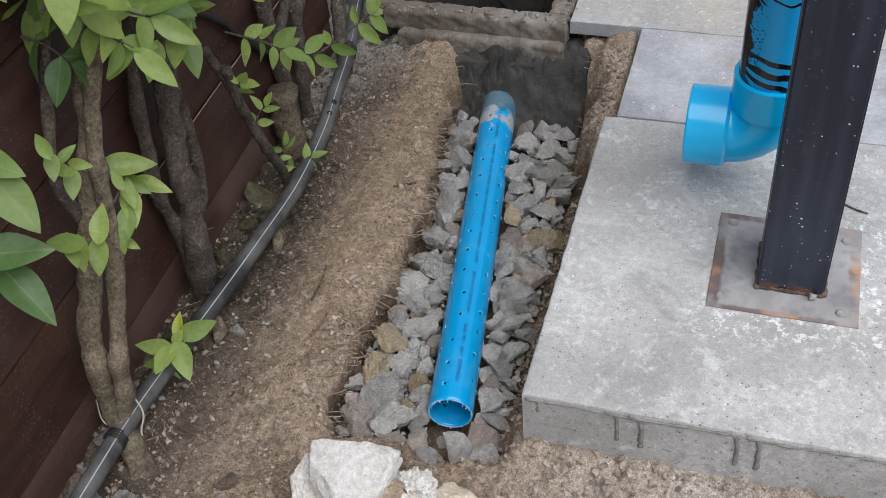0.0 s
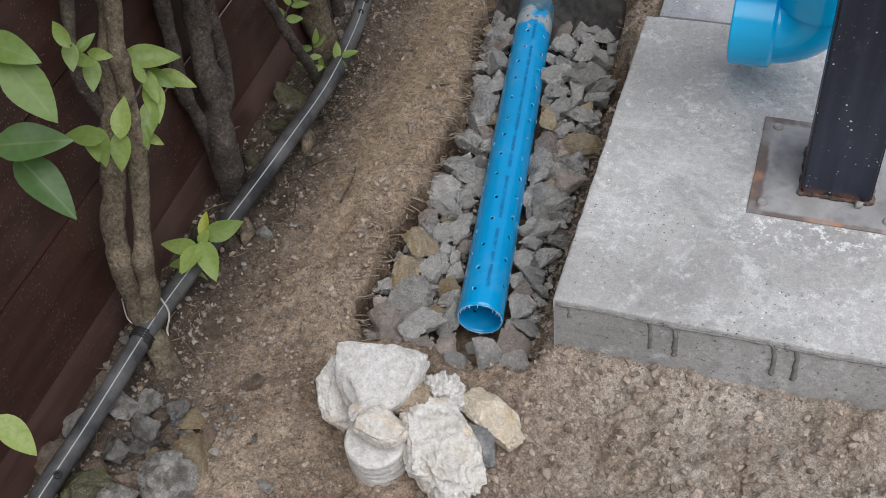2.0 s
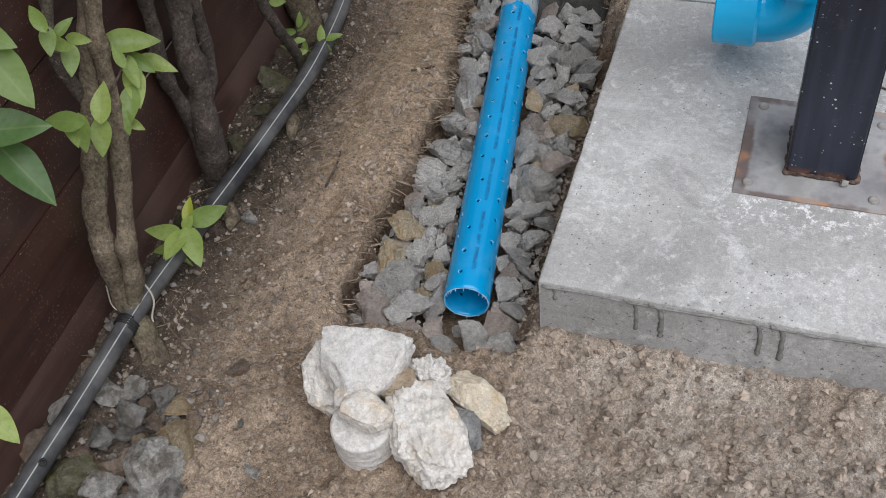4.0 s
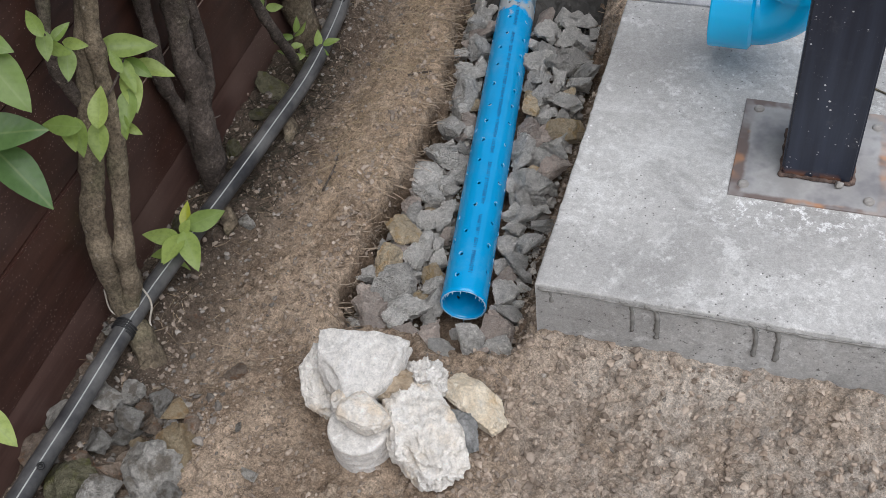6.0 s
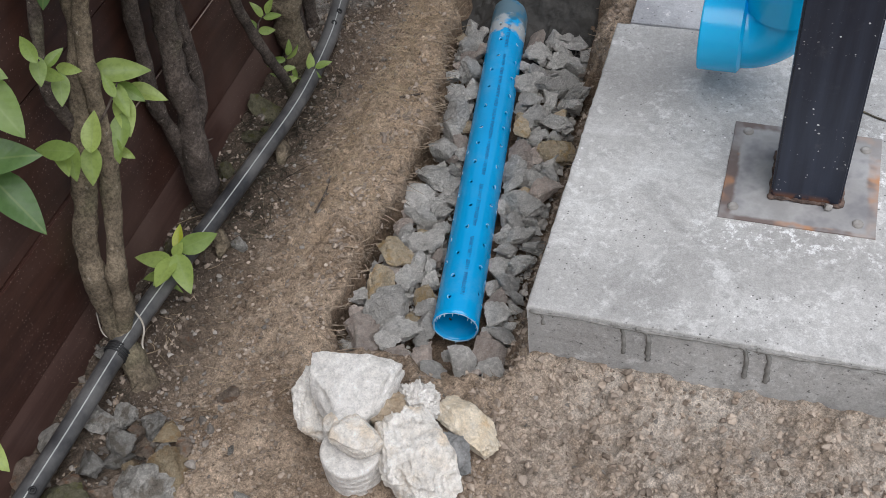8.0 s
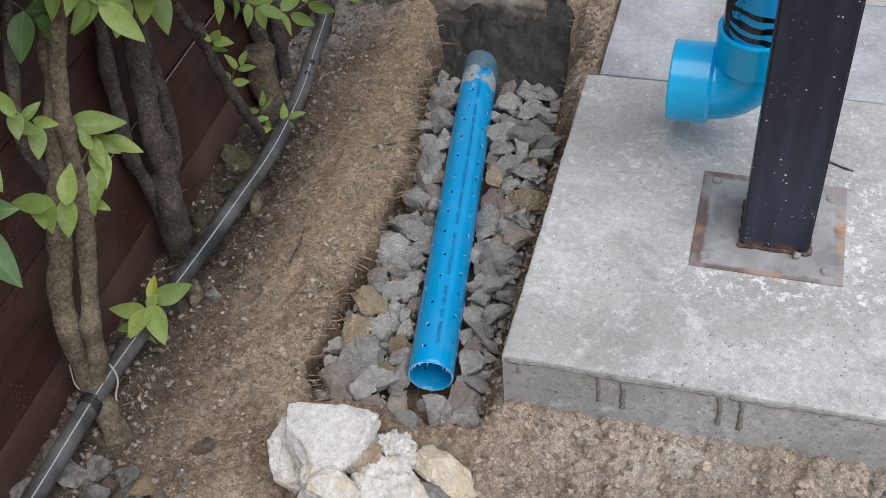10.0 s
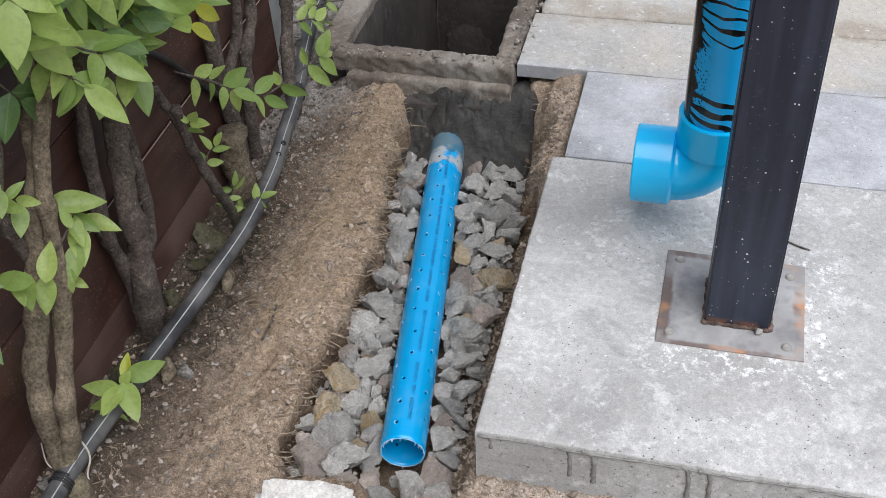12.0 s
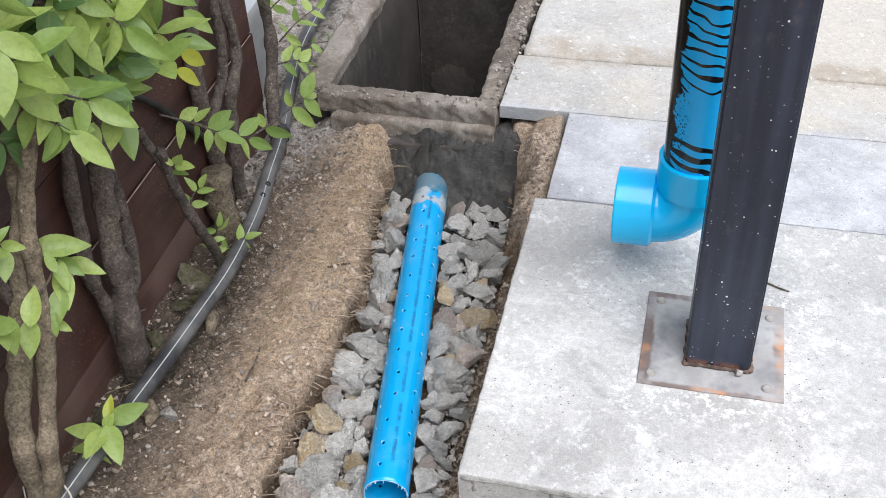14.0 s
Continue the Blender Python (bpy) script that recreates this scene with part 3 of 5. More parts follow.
# the trench's bank overhangs: its foot is worn back under a crusted lip
reach = trench_left(GY) + vnoise(GX, GY, 21, 4, 0.65) * 0.026
on_bank = smoothstep(-0.05, 0.0, GY) * (1 - smoothstep(0.60, 0.68, GY)) * (1 - smoothstep(0.02, 0.03, np.abs(GX - reach)))
GX = GX + on_bank * (0.007 * smoothstep(-0.035, 0.004, GZ) - 0.013 * smoothstep(-0.02, -0.07, GZ) * (GX < reach + 0.011))
ny = len(gy)
ii, jj = np.meshgrid(np.arange(len(gx) - 1), np.arange(ny - 1), indexing="ij")
cxm, cym = 0.5 * (gx[ii] + gx[ii + 1]), 0.5 * (gy[jj] + gy[jj + 1])
pit_gap = (cxm > -0.48) & (cxm < -0.125) & (cym > 0.79) & (cym < 1.48)
ii, jj = ii[~pit_gap], jj[~pit_gap]
faces = np.stack([ii * ny + jj, (ii + 1) * ny + jj, (ii + 1) * ny + jj + 1, ii * ny + jj + 1], -1)
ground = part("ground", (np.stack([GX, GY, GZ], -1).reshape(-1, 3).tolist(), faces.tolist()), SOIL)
tagged(ground, "dry brown crumbly soil with a dug trench", "ground", kind="structure")


def gz(x, y):
    return float(ground_height(x, y))


# ---- cast slabs ----
slab_near = part("pavement_1", slab(0.0, 2.6, 0.0, 0.539, -0.09, 0.09, 0.0025, 0.005, 0.0013, skew=0.001, fine=95), CONC)
slab_near.location, slab_near.rotation_euler = (-0.0008, 0.0, 0), (0, 0, 0.003)
tagged(slab_near, "rough grey cast concrete slab with chalky white patches", "slab", kind="structure")
slab_mid = part("pavement_2", slab(0.015, 2.6, 0.5440, 0.7822, -0.06, 0.0880, 0.0010, 0.007, 0.0010), CONC3)
tagged(slab_mid, "smooth bluish grey concrete strip", "slab", kind="structure")
slab_far = part("pavement_3", slab(-0.106, 2.6, 0.783, 0.9560, 0.064, 0.0888, 0.0010, 0.007, 0.0012), CONC3)
tagged(slab_far, "pale weathered concrete edge beside the drain pit", "slab", kind="structure")
slab_back = part("pavement_4", slab(-0.098, 2.6, 0.957, 3.2, 0.03, 0.094, 0.008, 0.008, 0.004), CONC3)
tagged(slab_back, "pale weathered concrete paving", "slab", kind="structure")

for x, w, h in ((0.112, 0.0034, 0.048), (0.140, 0.0040, 0.052), (0.248, 0.0034, 0.054), (0.272, 0.0042, 0.056), (0.018, 0.003, 0.022)):
    bm = tube([(x - 0.014, 0.0004, 0.0835), (x - 0.003, 0.0006, 0.0810), (x + 0.001, 0.0010, 0.083 - h * 0.35), (x + 0.0014, 0.0012, 0.083 - h * 0.7), (x + 0.0014, 0.0012, 0.083 - h)], w * 0.6, w * 0.85, 10, 5, 0.8, scale=130)
    part("cement_drip", bm, DRIP, slab_near)
# Thin dark bead along the front face, just below the top edge.
bm = tube([(0.004 + 0.05 * i, -0.0006 + 0.0005 * math.sin(3 * i), 0.0822 + 0.0012 * math.sin(i * 1.9)) for i in range(17)], 0.0015, 0.0015, 7, 7, 1.2, scale=90)
part("cement_ridge", bm, DRIP, slab_near)
# ---- drain pit ----
pit = empty("drain_pit", "deep dark concrete drain pit, uncovered", "drain")


def block(name, x0, x1, y0, y1, z0, z1, mat, parent, r=0.006, amp=0.006, label=""):
    return part(name, slab(x0, x1, y0, y1, z0, z1, r, 0.008, amp), mat, parent, label)


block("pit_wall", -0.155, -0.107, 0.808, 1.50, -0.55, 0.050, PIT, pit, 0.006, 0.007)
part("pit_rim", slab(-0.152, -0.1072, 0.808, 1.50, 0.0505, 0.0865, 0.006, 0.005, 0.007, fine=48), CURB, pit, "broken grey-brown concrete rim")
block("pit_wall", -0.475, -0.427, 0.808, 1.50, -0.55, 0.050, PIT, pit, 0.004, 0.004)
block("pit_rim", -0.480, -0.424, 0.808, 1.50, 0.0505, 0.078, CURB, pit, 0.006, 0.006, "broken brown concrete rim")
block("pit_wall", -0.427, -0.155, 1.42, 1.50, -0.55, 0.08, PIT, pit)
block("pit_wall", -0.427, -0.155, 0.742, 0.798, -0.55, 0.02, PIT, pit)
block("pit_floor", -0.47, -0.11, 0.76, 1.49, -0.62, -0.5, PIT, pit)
bm = bmesh.new()
bmesh.ops.create_icosphere(bm, subdivisions=4, radius=0.05)
for v in bm.verts:
    v.co = Vector((v.co.x, 0.035 * v.co.y, v.co.z)) * (1 + 0.25 * fractal(v.co, 45, 4)) + Vector((-0.352, 1.420, -0.284))
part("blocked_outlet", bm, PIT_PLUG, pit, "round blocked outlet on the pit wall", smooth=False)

curb = empty("drain_curb", "broken brown concrete curb across the trench end", "curb")
part("upper_lip", slab(-0.433, -0.1075, 0.768, 0.8065, 0.052, 0.0905, 0.008, 0.004, 0.0045, fine=75), CURB, curb)
part("lower_lip", slab(-0.41, -0.112, 0.757, 0.798, 0.010, 0.0560, 0.010, 0.004, 0.0035, fine=60), CURB, curb)

# ---- wet mortar plug ----
mx, my = np.arange(-0.318, -0.052, 0.002), np.arange(0.575, 0.80, 0.002)
MX, MY = np.meshgrid(mx, my, indexing="ij")
dist = np.hypot((MX + 0.222) * 1.15, (MY - 0.70) * 0.9)
MZ = -0.055 + 0.100 * smoothstep(0.690, 0.785, MY) - 0.05 * (1 - smoothstep(0.575, 0.645, MY + 0.03 * vnoise(MX, MY, 18, 2)))
MZ = MZ + 0.020 * np.exp(-(np.hypot(MX + 0.222, MY - 0.735) / 0.045) ** 2)
swirl = np.abs(np.sin(dist * 105 + 9 * vnoise(MX, MY, 20, 3) + np.arctan2(MY - 0.68, MX + 0.22)))
MZ = MZ - 0.0085 * (1 - swirl) ** 4 * smoothstep(-0.20, 0.10, vnoise(MX, MY, 15, 2)) * smoothstep(0.0, 0.03, dist)
MZ = MZ + 0.016 * (0.18 - np.abs(vnoise(MX, MY, 26, 2))) + 0.006 * vnoise(MX, MY, 70, 3, 0.6)
MZ = MZ - 0.04 * (1 - smoothstep(-0.318, -0.29, MX)) - 0.03 * smoothstep(-0.075, -0.052, MX)
nm = len(my)
a, b = np.meshgrid(np.arange(len(mx) - 1), np.arange(nm - 1), indexing="ij")
mf = np.stack([a * nm + b, (a + 1) * nm + b, (a + 1) * nm + b + 1, a * nm + b + 1], -1).reshape(-1, 4)
mortar = part("mortar_plug", (np.stack([MX, MY, MZ], -1).reshape(-1, 3).tolist(), mf.tolist()), MORTAR)
tagged(mortar, "dark wet trowelled mortar packed round the pipe end", "mortar")

# ---- perforated pipe ----
NEAR, FAR = Vector((-0.1098, 0.042, -0.034)), Vector((-0.2215, 0.752, -0.050))
PIPE_R = 0.0300
pipe_len = (FAR - NEAR).length
pipe_pose = Matrix.Translation(NEAR) @ (FAR - NEAR).to_track_quat("Y", "Z").to_matrix().to_4x4()
drain_pipe = empty("perforated_drain_pipe", "blue perforated plastic drain pipe with a ragged sawn end", "pipe")
drain_pipe.matrix_world = pipe_pose
SEG, CELL = 32, 0.0059
rows_n = int(pipe_len / CELL)
bm = bmesh.new()
rnd = random.Random(4)
ring = []
for r in range(rows_n + 1):
    line = []
    for s in range(SEG):
        a = 2 * math.pi * s / SEG
        y = r * CELL + (rnd.uniform(-0.0012, 0.0012) if r == 0 else 0)
        line.append(bm.verts.new((PIPE_R * math.sin(a), y, PIPE_R * math.cos(a))))
    ring.append(line)
hole_cells = set()
for col, phase in ((-2, 0), (4, 3), (7, 1), (-6, 4), (11, 2), (-10, 0), (15, 3), (-14, 1)):
    r = 4 + phase
    while r < rows_n - 12:
        hole_cells.add((r, (col + rnd.choice((0, 0, 0, 1))) % SEG))
        r += rnd.choice((6, 7, 7, 8))
hole_places = []
for r in range(rows_n):
    for s in range(SEG):
        q = [ring[r][s], ring[r][(s + 1) % SEG], ring[r + 1][(s + 1) % SEG], ring[r + 1][s]]
        if (r, s) not in hole_cells:
            bm.faces.new(q)
            continue
        c = sum((v.co for v in q), Vector()) / 4
        hole_places.append(c.copy())
        u, w = (q[1].co - q[0].co).normalized(), Vector((0, 1, 0))
        rim = [bm.verts.new(c + 0.0023 * (u * math.cos(t) + w * math.sin(t) * 1.15)) for t in [math.radians(-135 + 45 * i) for i in range(8)]]
        for i in range(4):
            bm.faces.new((q[i], rim[2 * i + 1], rim[2 * i]))
            bm.faces.new((q[i], q[(i + 1) % 4], rim[(2 * i + 2) % 8], rim[2 * i + 1]))
pipe_body = part("pipe_wall", bm, BLUE, drain_pipe)
sol = pipe_body.modifiers.new("thickness", "SOLIDIFY")
sol.thickness, sol.offset = 0.0024, -1.0
# pale burrs round the drilled holes and at the sawn end
bm = bmesh.new()
for c in hole_places:
    out = Vector((c.x, 0, c.z)).normalized()
    if out.z < -0.3 or rnd.random() < 0.25:
        continue
    u = Vector((out.z, 0, -out.x))
    turn = rnd.uniform(0, 6.3)
    pts = [c + out * 0.0006 + 0.0030 * (u * math.cos(turn + t) + Vector((0, 1, 0)) * math.sin(turn + t) * 1.2) for t in (0, 0.7, 1.4, 2.1)]
    tube(pts, 0.0004, 0.0006, 5, 2, bm=bm)
for i in range(34):
    a = rnd.uniform(0, 6.28)
    o = Vector((math.sin(a), 0, math.cos(a)))
    c = o * (PIPE_R - rnd.uniform(0.0003, 0.0022))
    tube([c, c + Vector((0, -rnd.uniform(0.0015, 0.005), 0)) - o * 0.0015], 0.0007, 0.0003, 5, 2, bm=bm)
tagged(part("burrs", bm, SWARF, drain_pipe, "pale plastic burrs round the drilled holes"), kind="stuff")
bm = tube([(0.0284 * math.sin(t), -0.0005, 0.0284 * math.cos(t)) for t in [i * 2 * math.pi / 20 for i in range(21)]], 0.0008, 0.0008, 6, 2, 0.5, scale=400)
part("sawn_rim", bm, SWARF, drain_pipe, "pale sawn rim")
# printed line: unreadable characters as small bars
bm = bmesh.new()
y, cap = 0.03, 0.0052
while y < 0.60:
    run = rnd.choice((5, 8, 11, 14))
    for _ in range(run):
        h = rnd.choice((1.0, 1.0, 0.75))
        for dy in ((0.0, 0.0015) if rnd.random() < 0.75 else (0.0006,)):
            quad = []
            for sx, sy in ((-1, 0), (1, 0), (1, 1), (-1, 1)):
                ang = 0.24 + sx * h * cap / PIPE_R * 0.5
                quad.append(bm.verts.new(((PIPE_R + 0.00025) * math.sin(ang), y + dy + 0.0007 * sy, (PIPE_R + 0.00025) * math.cos(ang))))
            bm.faces.new(quad)
        y += 0.0036
    y += rnd.choice((0.003, 0.004, 0.004, 0.018))
tagged(part("printing", bm, INK, drain_pipe, "dark printed lettering too small to read"), kind="stuff")

# ---- downpipe with elbow ----
AX, AY, AZ = 0.2315, 0.420, 0.184
downpipe = empty("downpipe", "bright blue plastic downpipe smeared with black sealant", "pipe")


def lathe(profile, seg=48):
    """Turns (radius, height) pairs about z."""
    bm = bmesh.new()
    rings = [[bm.verts.new((r * math.cos(2 * math.pi * s / seg), r * math.sin(2 * math.pi * s / seg), z)) for s in range(seg)] for r, z in profile]
    for a, b in zip(rings, rings[1:]):
        for s in range(seg):
            bm.faces.new((a[s], a[(s + 1) % seg], b[(s + 1) % seg], b[s]))
    return bm


R_P, R_S, R_B = 0.0445, 0.0505, 0.0452
vert_pipe = part("pipe_length", lathe([(R_P, AZ + 0.055), (R_P, 2.4), (R_P - 0.003, 2.4), (R_P - 0.003, AZ + 0.055)]), BLUE_SMEAR, downpipe, crease=30)
vert_pipe.location = (AX, AY, 0)
sock = [(R_S, 0.0), (R_S, 0.046), (R_S - 0.0012, 0.0475), (R_S - 0.003, 0.0480), (R_P + 0.0003, 0.0478), (R_P, 0.010)]
upper = part("upper_socket", lathe([(R_B, -0.004), *sock]), BLUE_NEW, downpipe, crease=30)
upper.location = (AX, AY, AZ + 0.048)
outlet = part("outlet_socket", lathe([(R_B, -0.004), *sock, (R_P - 0.002, -0.02)]), BLUE_NEW, downpipe, crease=30)
outlet.matrix_basis = pose(AX - 0.052, AY, AZ + 0.002, 0, -90, 0) @ Matrix.Diagonal((1.05, 1.05, 1.04, 1))
bm = bmesh.new()
prev = None
for i in range(15):
    t = math.radians(90 * i / 14)
    c = Vector((-0.054 + 0.054 * math.sin(t), 0, 0.054 - 0.054 * math.cos(t)))
    ringv = []
    for s in range(40):
        p = 2 * math.pi * s / 40
        n = Vector((math.sin(t), 0, -math.cos(t))) * math.cos(p) + Vector((0, 1, 0)) * math.sin(p)
        ringv.append(bm.verts.new(c + n * R_B))
    if prev:
        for s in range(40):
            bm.faces.new((prev[s], prev[(s + 1) % 40], ringv[(s + 1) % 40], ringv[s]))
    prev = ringv
bend = part("bend", bm, BLUE_NEW, downpipe)
bend.location = (AX, AY, AZ)

# ---- steel post ----
post = empty("steel_post", "black painted square steel post on a base plate", "post")
PX, PY, PW = 0.2455, 0.2255, 0.0810
base_plate = part("base_plate", slab(0.189, 0.369, 0.183, 0.356, 0.086, 0.0925, 0.0010, 0.008, 0.0008), PLATE, post, "cement-smeared steel base plate with a rusty rim")
bm = bmesh.new()
bmesh.ops.create_cube(bm, size=1.0, matrix=Matrix.Translation((PX + PW / 2, PY + PW / 2, 1.30)) @ Matrix.Diagonal((PW, PW, 2.41, 1)))
bmesh.ops.bevel(bm, geom=[e for e in bm.edges if abs(e.verts[0].co.z - e.verts[1].co.z) > 1], offset=0.0028, segments=3, affect="EDGES")
part("column", bm, STEEL, post, smooth=False)
for x, y in ((0.207, 0.338), (0.205, 0.202), (0.350, 0.330), (0.348, 0.202)):
    bm = lathe([(0.0066, 0.0915), (0.0066, 0.0932), (0.0056, 0.0948), (0.003, 0.0955), (0.0001, 0.0957)], 14)
    bolt = part("bolt", bm, BOLT, base_plate, "cement-coated bolt head")
    bolt.location = (x, y, 0)
weld = [(PX, PY + PW * (1 - i / 8), 0.0945) for i in range(8)] + [(PX + 0.001, PY - 0.0005, 0.0945)] + [(PX + PW * i / 8, PY - 0.001, 0.0948) for i in range(1, 8)] + [(PX + PW, PY, 0.0945)] + [(PX + PW, PY + PW * i / 8, 0.0945) for i in range(1, 5)]
part("weld_bead", tube(weld, 0.0028, 0.0028, 8, 5, 0.9, scale=110), RUST, post, "rusty lumpy weld bead")
bm = rock(77, 0.008, (1, 0.8, 0.7), 2)
lump = part("weld_lump", bm, BOLT, post)
lump.location = (PX + 0.068, PY - 0.006, 0.097)

# ---- fence ----
fence = empty("board_fence", "dark red-brown horizontal board fence, dusty", "fence")
# Boards above 1.10 are unseen, added to keep light off the fence side.
for i, (z0, z1) in enumerate(((-0.03, 0.072), (0.0735, 0.210), (0.2115, 0.355), (0.3565, 0.50), (0.5015, 0.65), (0.6515, 0.80), (0.8015, 0.95), (0.9515, 1.10), (1.1015, 1.25), (1.2515, 1.40), (1.4015, 1.55), (1.5515, 1.70), (1.7015, 1.85))):
    bm = bmesh.new()
    thick = 0.016
    bmesh.ops.create_cube(bm, size=1.0, matrix=Matrix.Translation((-0.530 - thick / 2 + 0.003 * (i % 2), -0.33, (z0 + z1) / 2)) @ Matrix.Diagonal((thick, 2.16, z1 - z0, 1)))
    bmesh.ops.bevel(bm, geom=bm.edges[:], offset=0.0015, segments=2, affect="EDGES")
    part("plank", bm, FENCE if i else FENCE_LOW, fence, "" if i else "dusty lowest board, its sheen put into a paler colour", smooth=False)
bm = bmesh.new()
bmesh.ops.create_cube(bm, size=1.0, matrix=Matrix.Translation((-0.59, 0.72, 0.9)) @ Matrix.Diagonal((0.05, 0.05, 1.95, 1)))
bmesh.ops.bevel(bm, geom=bm.edges[:], offset=0.003, segments=2, affect="EDGES")
part("fence_post", bm, FENCE, fence, smooth=False)

# Thin pale rod along the seam, standing in for the bevel's highlight.
part("worn_edge", tube([(-0.5268, 0.05, 0.2112), (-0.5266, 0.40, 0.2114), (-0.5268, 0.74, 0.2112)], 0.0009, 0.0009, 5, 4), EDGE_GLINT, fence, "pale strip drawn as the highlight on a board edge")

# ---- watering hose ----
hose = empty("irrigation_hose", "dusty black polythene irrigation hose wired to the shrubs along the fence", "hose")
HP = [(-0.492, -0.56, 0.034), (-0.486, -0.357, 0.036), (-0.480, -0.251, 0.040), (-0.475, -0.128, 0.045), (-0.470, -0.039, 0.043), (-0.456, 0.101, 0.040), (-0.444, 0.228, 0.040),
      (-0.436, 0.348, 0.040), (-0.444, 0.48, 0.040), (-0.460, 0.575, 0.040), (-0.480, 0.70, 0.042), (-0.520, 0.86, 0.040), (-0.552, 1.05, 0.040), (-0.56, 1.4, 0.04)]
part("hose_wall", tube(HP, 0.0128, 0.0128, 16, 8, 0.05), HOSE, hose)
off = Vector((0.0062, -0.0035, 0.0112))
part("moulded_line", tube([Vector(p) + off for p in HP], 0.0009, 0.0009, 5, 8), STRIPE, hose, "thin pale line along the hose")


def coil(c, axis, r, turns, wire, pitch, mat, name, label):
    ax = Vector(axis).normalized()
    u = ax.orthogonal().normalized()
    w = ax.cross(u)
    pts = [Vector(c) + ax * (pitch * i / 10) + (u * math.cos(2 * math.pi * i / 10) + w * math.sin(2 * math.pi * i / 10)) * r for i in range(10 * turns + 1)]
    return part(name, tube(pts, wire, wire, 6, 2), mat, hose, label)


coil((-0.4765, -0.150, 0.0445), (0.05, 1, 0.02), 0.0140, 4, 0.0014, 0.0034, BLACK, "wire_wrap", "black wire wrapped round the hose")
coil((-0.4800, 0.690, 0.0420), (-0.25, 1, 0), 0.0145, 3, 0.0030, 0.006, BLACK, "rubber_tie", "black rubber tie")
part("string", tube([(-0.520, -0.07, 0.085), (-0.497, -0.088, 0.092), (-0.466, -0.098, 0.068), (-0.456, -0.106, 0.052), (-0.4585, -0.118, 0.033), (-0.452, -0.128, 0.02)], 0.0014, 0.0014, 6, 5), WIRE, hose, "pale string tied to the trunk")
part("string", tube([(-0.520, -0.105, 0.062), (-0.500, -0.128, 0.055), (-0.484, -0.128, 0.046)], 0.0011, 0.0011, 6, 5), WIRE, hose)
for (x, y, z) in ((-0.4745, -0.338, 0.0480), (-0.447, 0.545, 0.050), (-0.4445, 0.515, 0.050)):
    bm = lathe([(0.0042, -0.003), (0.0046, 0.002), (0.0032, 0.0028), (0.0022, 0.0024), (0.0020, -0.002)], 14)
    fit = part("dripper_plug", bm, BLACK, hose)
    fit.location = (x, y, z)
    fit.rotation_euler = (0.2, 0.5, 0)
cable = part("black_cable", tube([(-0.50, 0.24, 0.42), (-0.519, 0.372, 0.312), (-0.519, 0.445, 0.226), (-0.517, 0.524, 0.142), (-0.51, 0.60, 0.08)], 0.0055, 0.0055, 10, 6), BLACK)
tagged(cable, "black rubber cable hanging along the fence", "cable")

# ---- shrubs ----


def leaf_mesh(name, width, fold, curl, mat):
    """One pointed leaf, unit long, along +y, folded along its midrib."""
    verts, faces = [], []
    n = 9
    for i in range(n + 1):
        t = i / n
        w = width * (math.sin(math.pi * t ** 0.85)) ** 0.8 * (1 - 0.25 * t)
        if i in (0, n):
            w = 0.004
        z = -curl * t * t
        for s in (-1, -0.5, 0, 0.5, 1):
            verts.append((s * w, t, z + fold * abs(s) * w + 0.012 * math.sin(9 * t + 3 * s)))
    for i in range(n):
        for j in range(4):
            a = i * 5 + j
            faces.append((a, a + 1, a + 6, a + 5))
    me = bpy.data.meshes.new(name)
    me.from_pydata(verts, [], faces)
    me.materials.append(mat)
    me.polygons.foreach_set("use_smooth", [True] * len(me.polygons))
    return me


LEAVES = [leaf_mesh("leaf", w, f, c, LEAF) for w, f, c in ((0.27, 0.25, 0.10), (0.24, 0.35, 0.22), (0.29, 0.15, 0.05), (0.23, 0.30, -0.06))]
DARK_LEAVES = [leaf_mesh("leaf", w, f, c, LEAF_DARK) for w, f, c in ((0.29, 0.2, 0.15), (0.26, 0.3, 0.25))]
YELLOW_LEAF = leaf_mesh("leaf", 0.22, 0.3, 0.12, LEAF_YELLOW)
lr = random.Random(12)
FACING = Vector((0.42, -0.55, 0.62))


def leaf(parent, base, way, length, mesh=None, loose=0.45):
    way = Vector(way).normalized()
    n = (FACING + Vector((lr.gauss(0, loose), lr.gauss(0, loose), lr.gauss(0, loose)))).normalized()
    n = (n - way * n.dot(way)).normalized()
    x = way.cross(n)
    ob = new("leaf", mesh or lr.choice(LEAVES))
    ob.parent = parent
    m = Matrix((x, way, n)).transposed().to_4x4()
    ob.matrix_basis = Matrix.Translation(base) @ m @ Matrix.Diagonal((length, length, length, 1))
    return ob


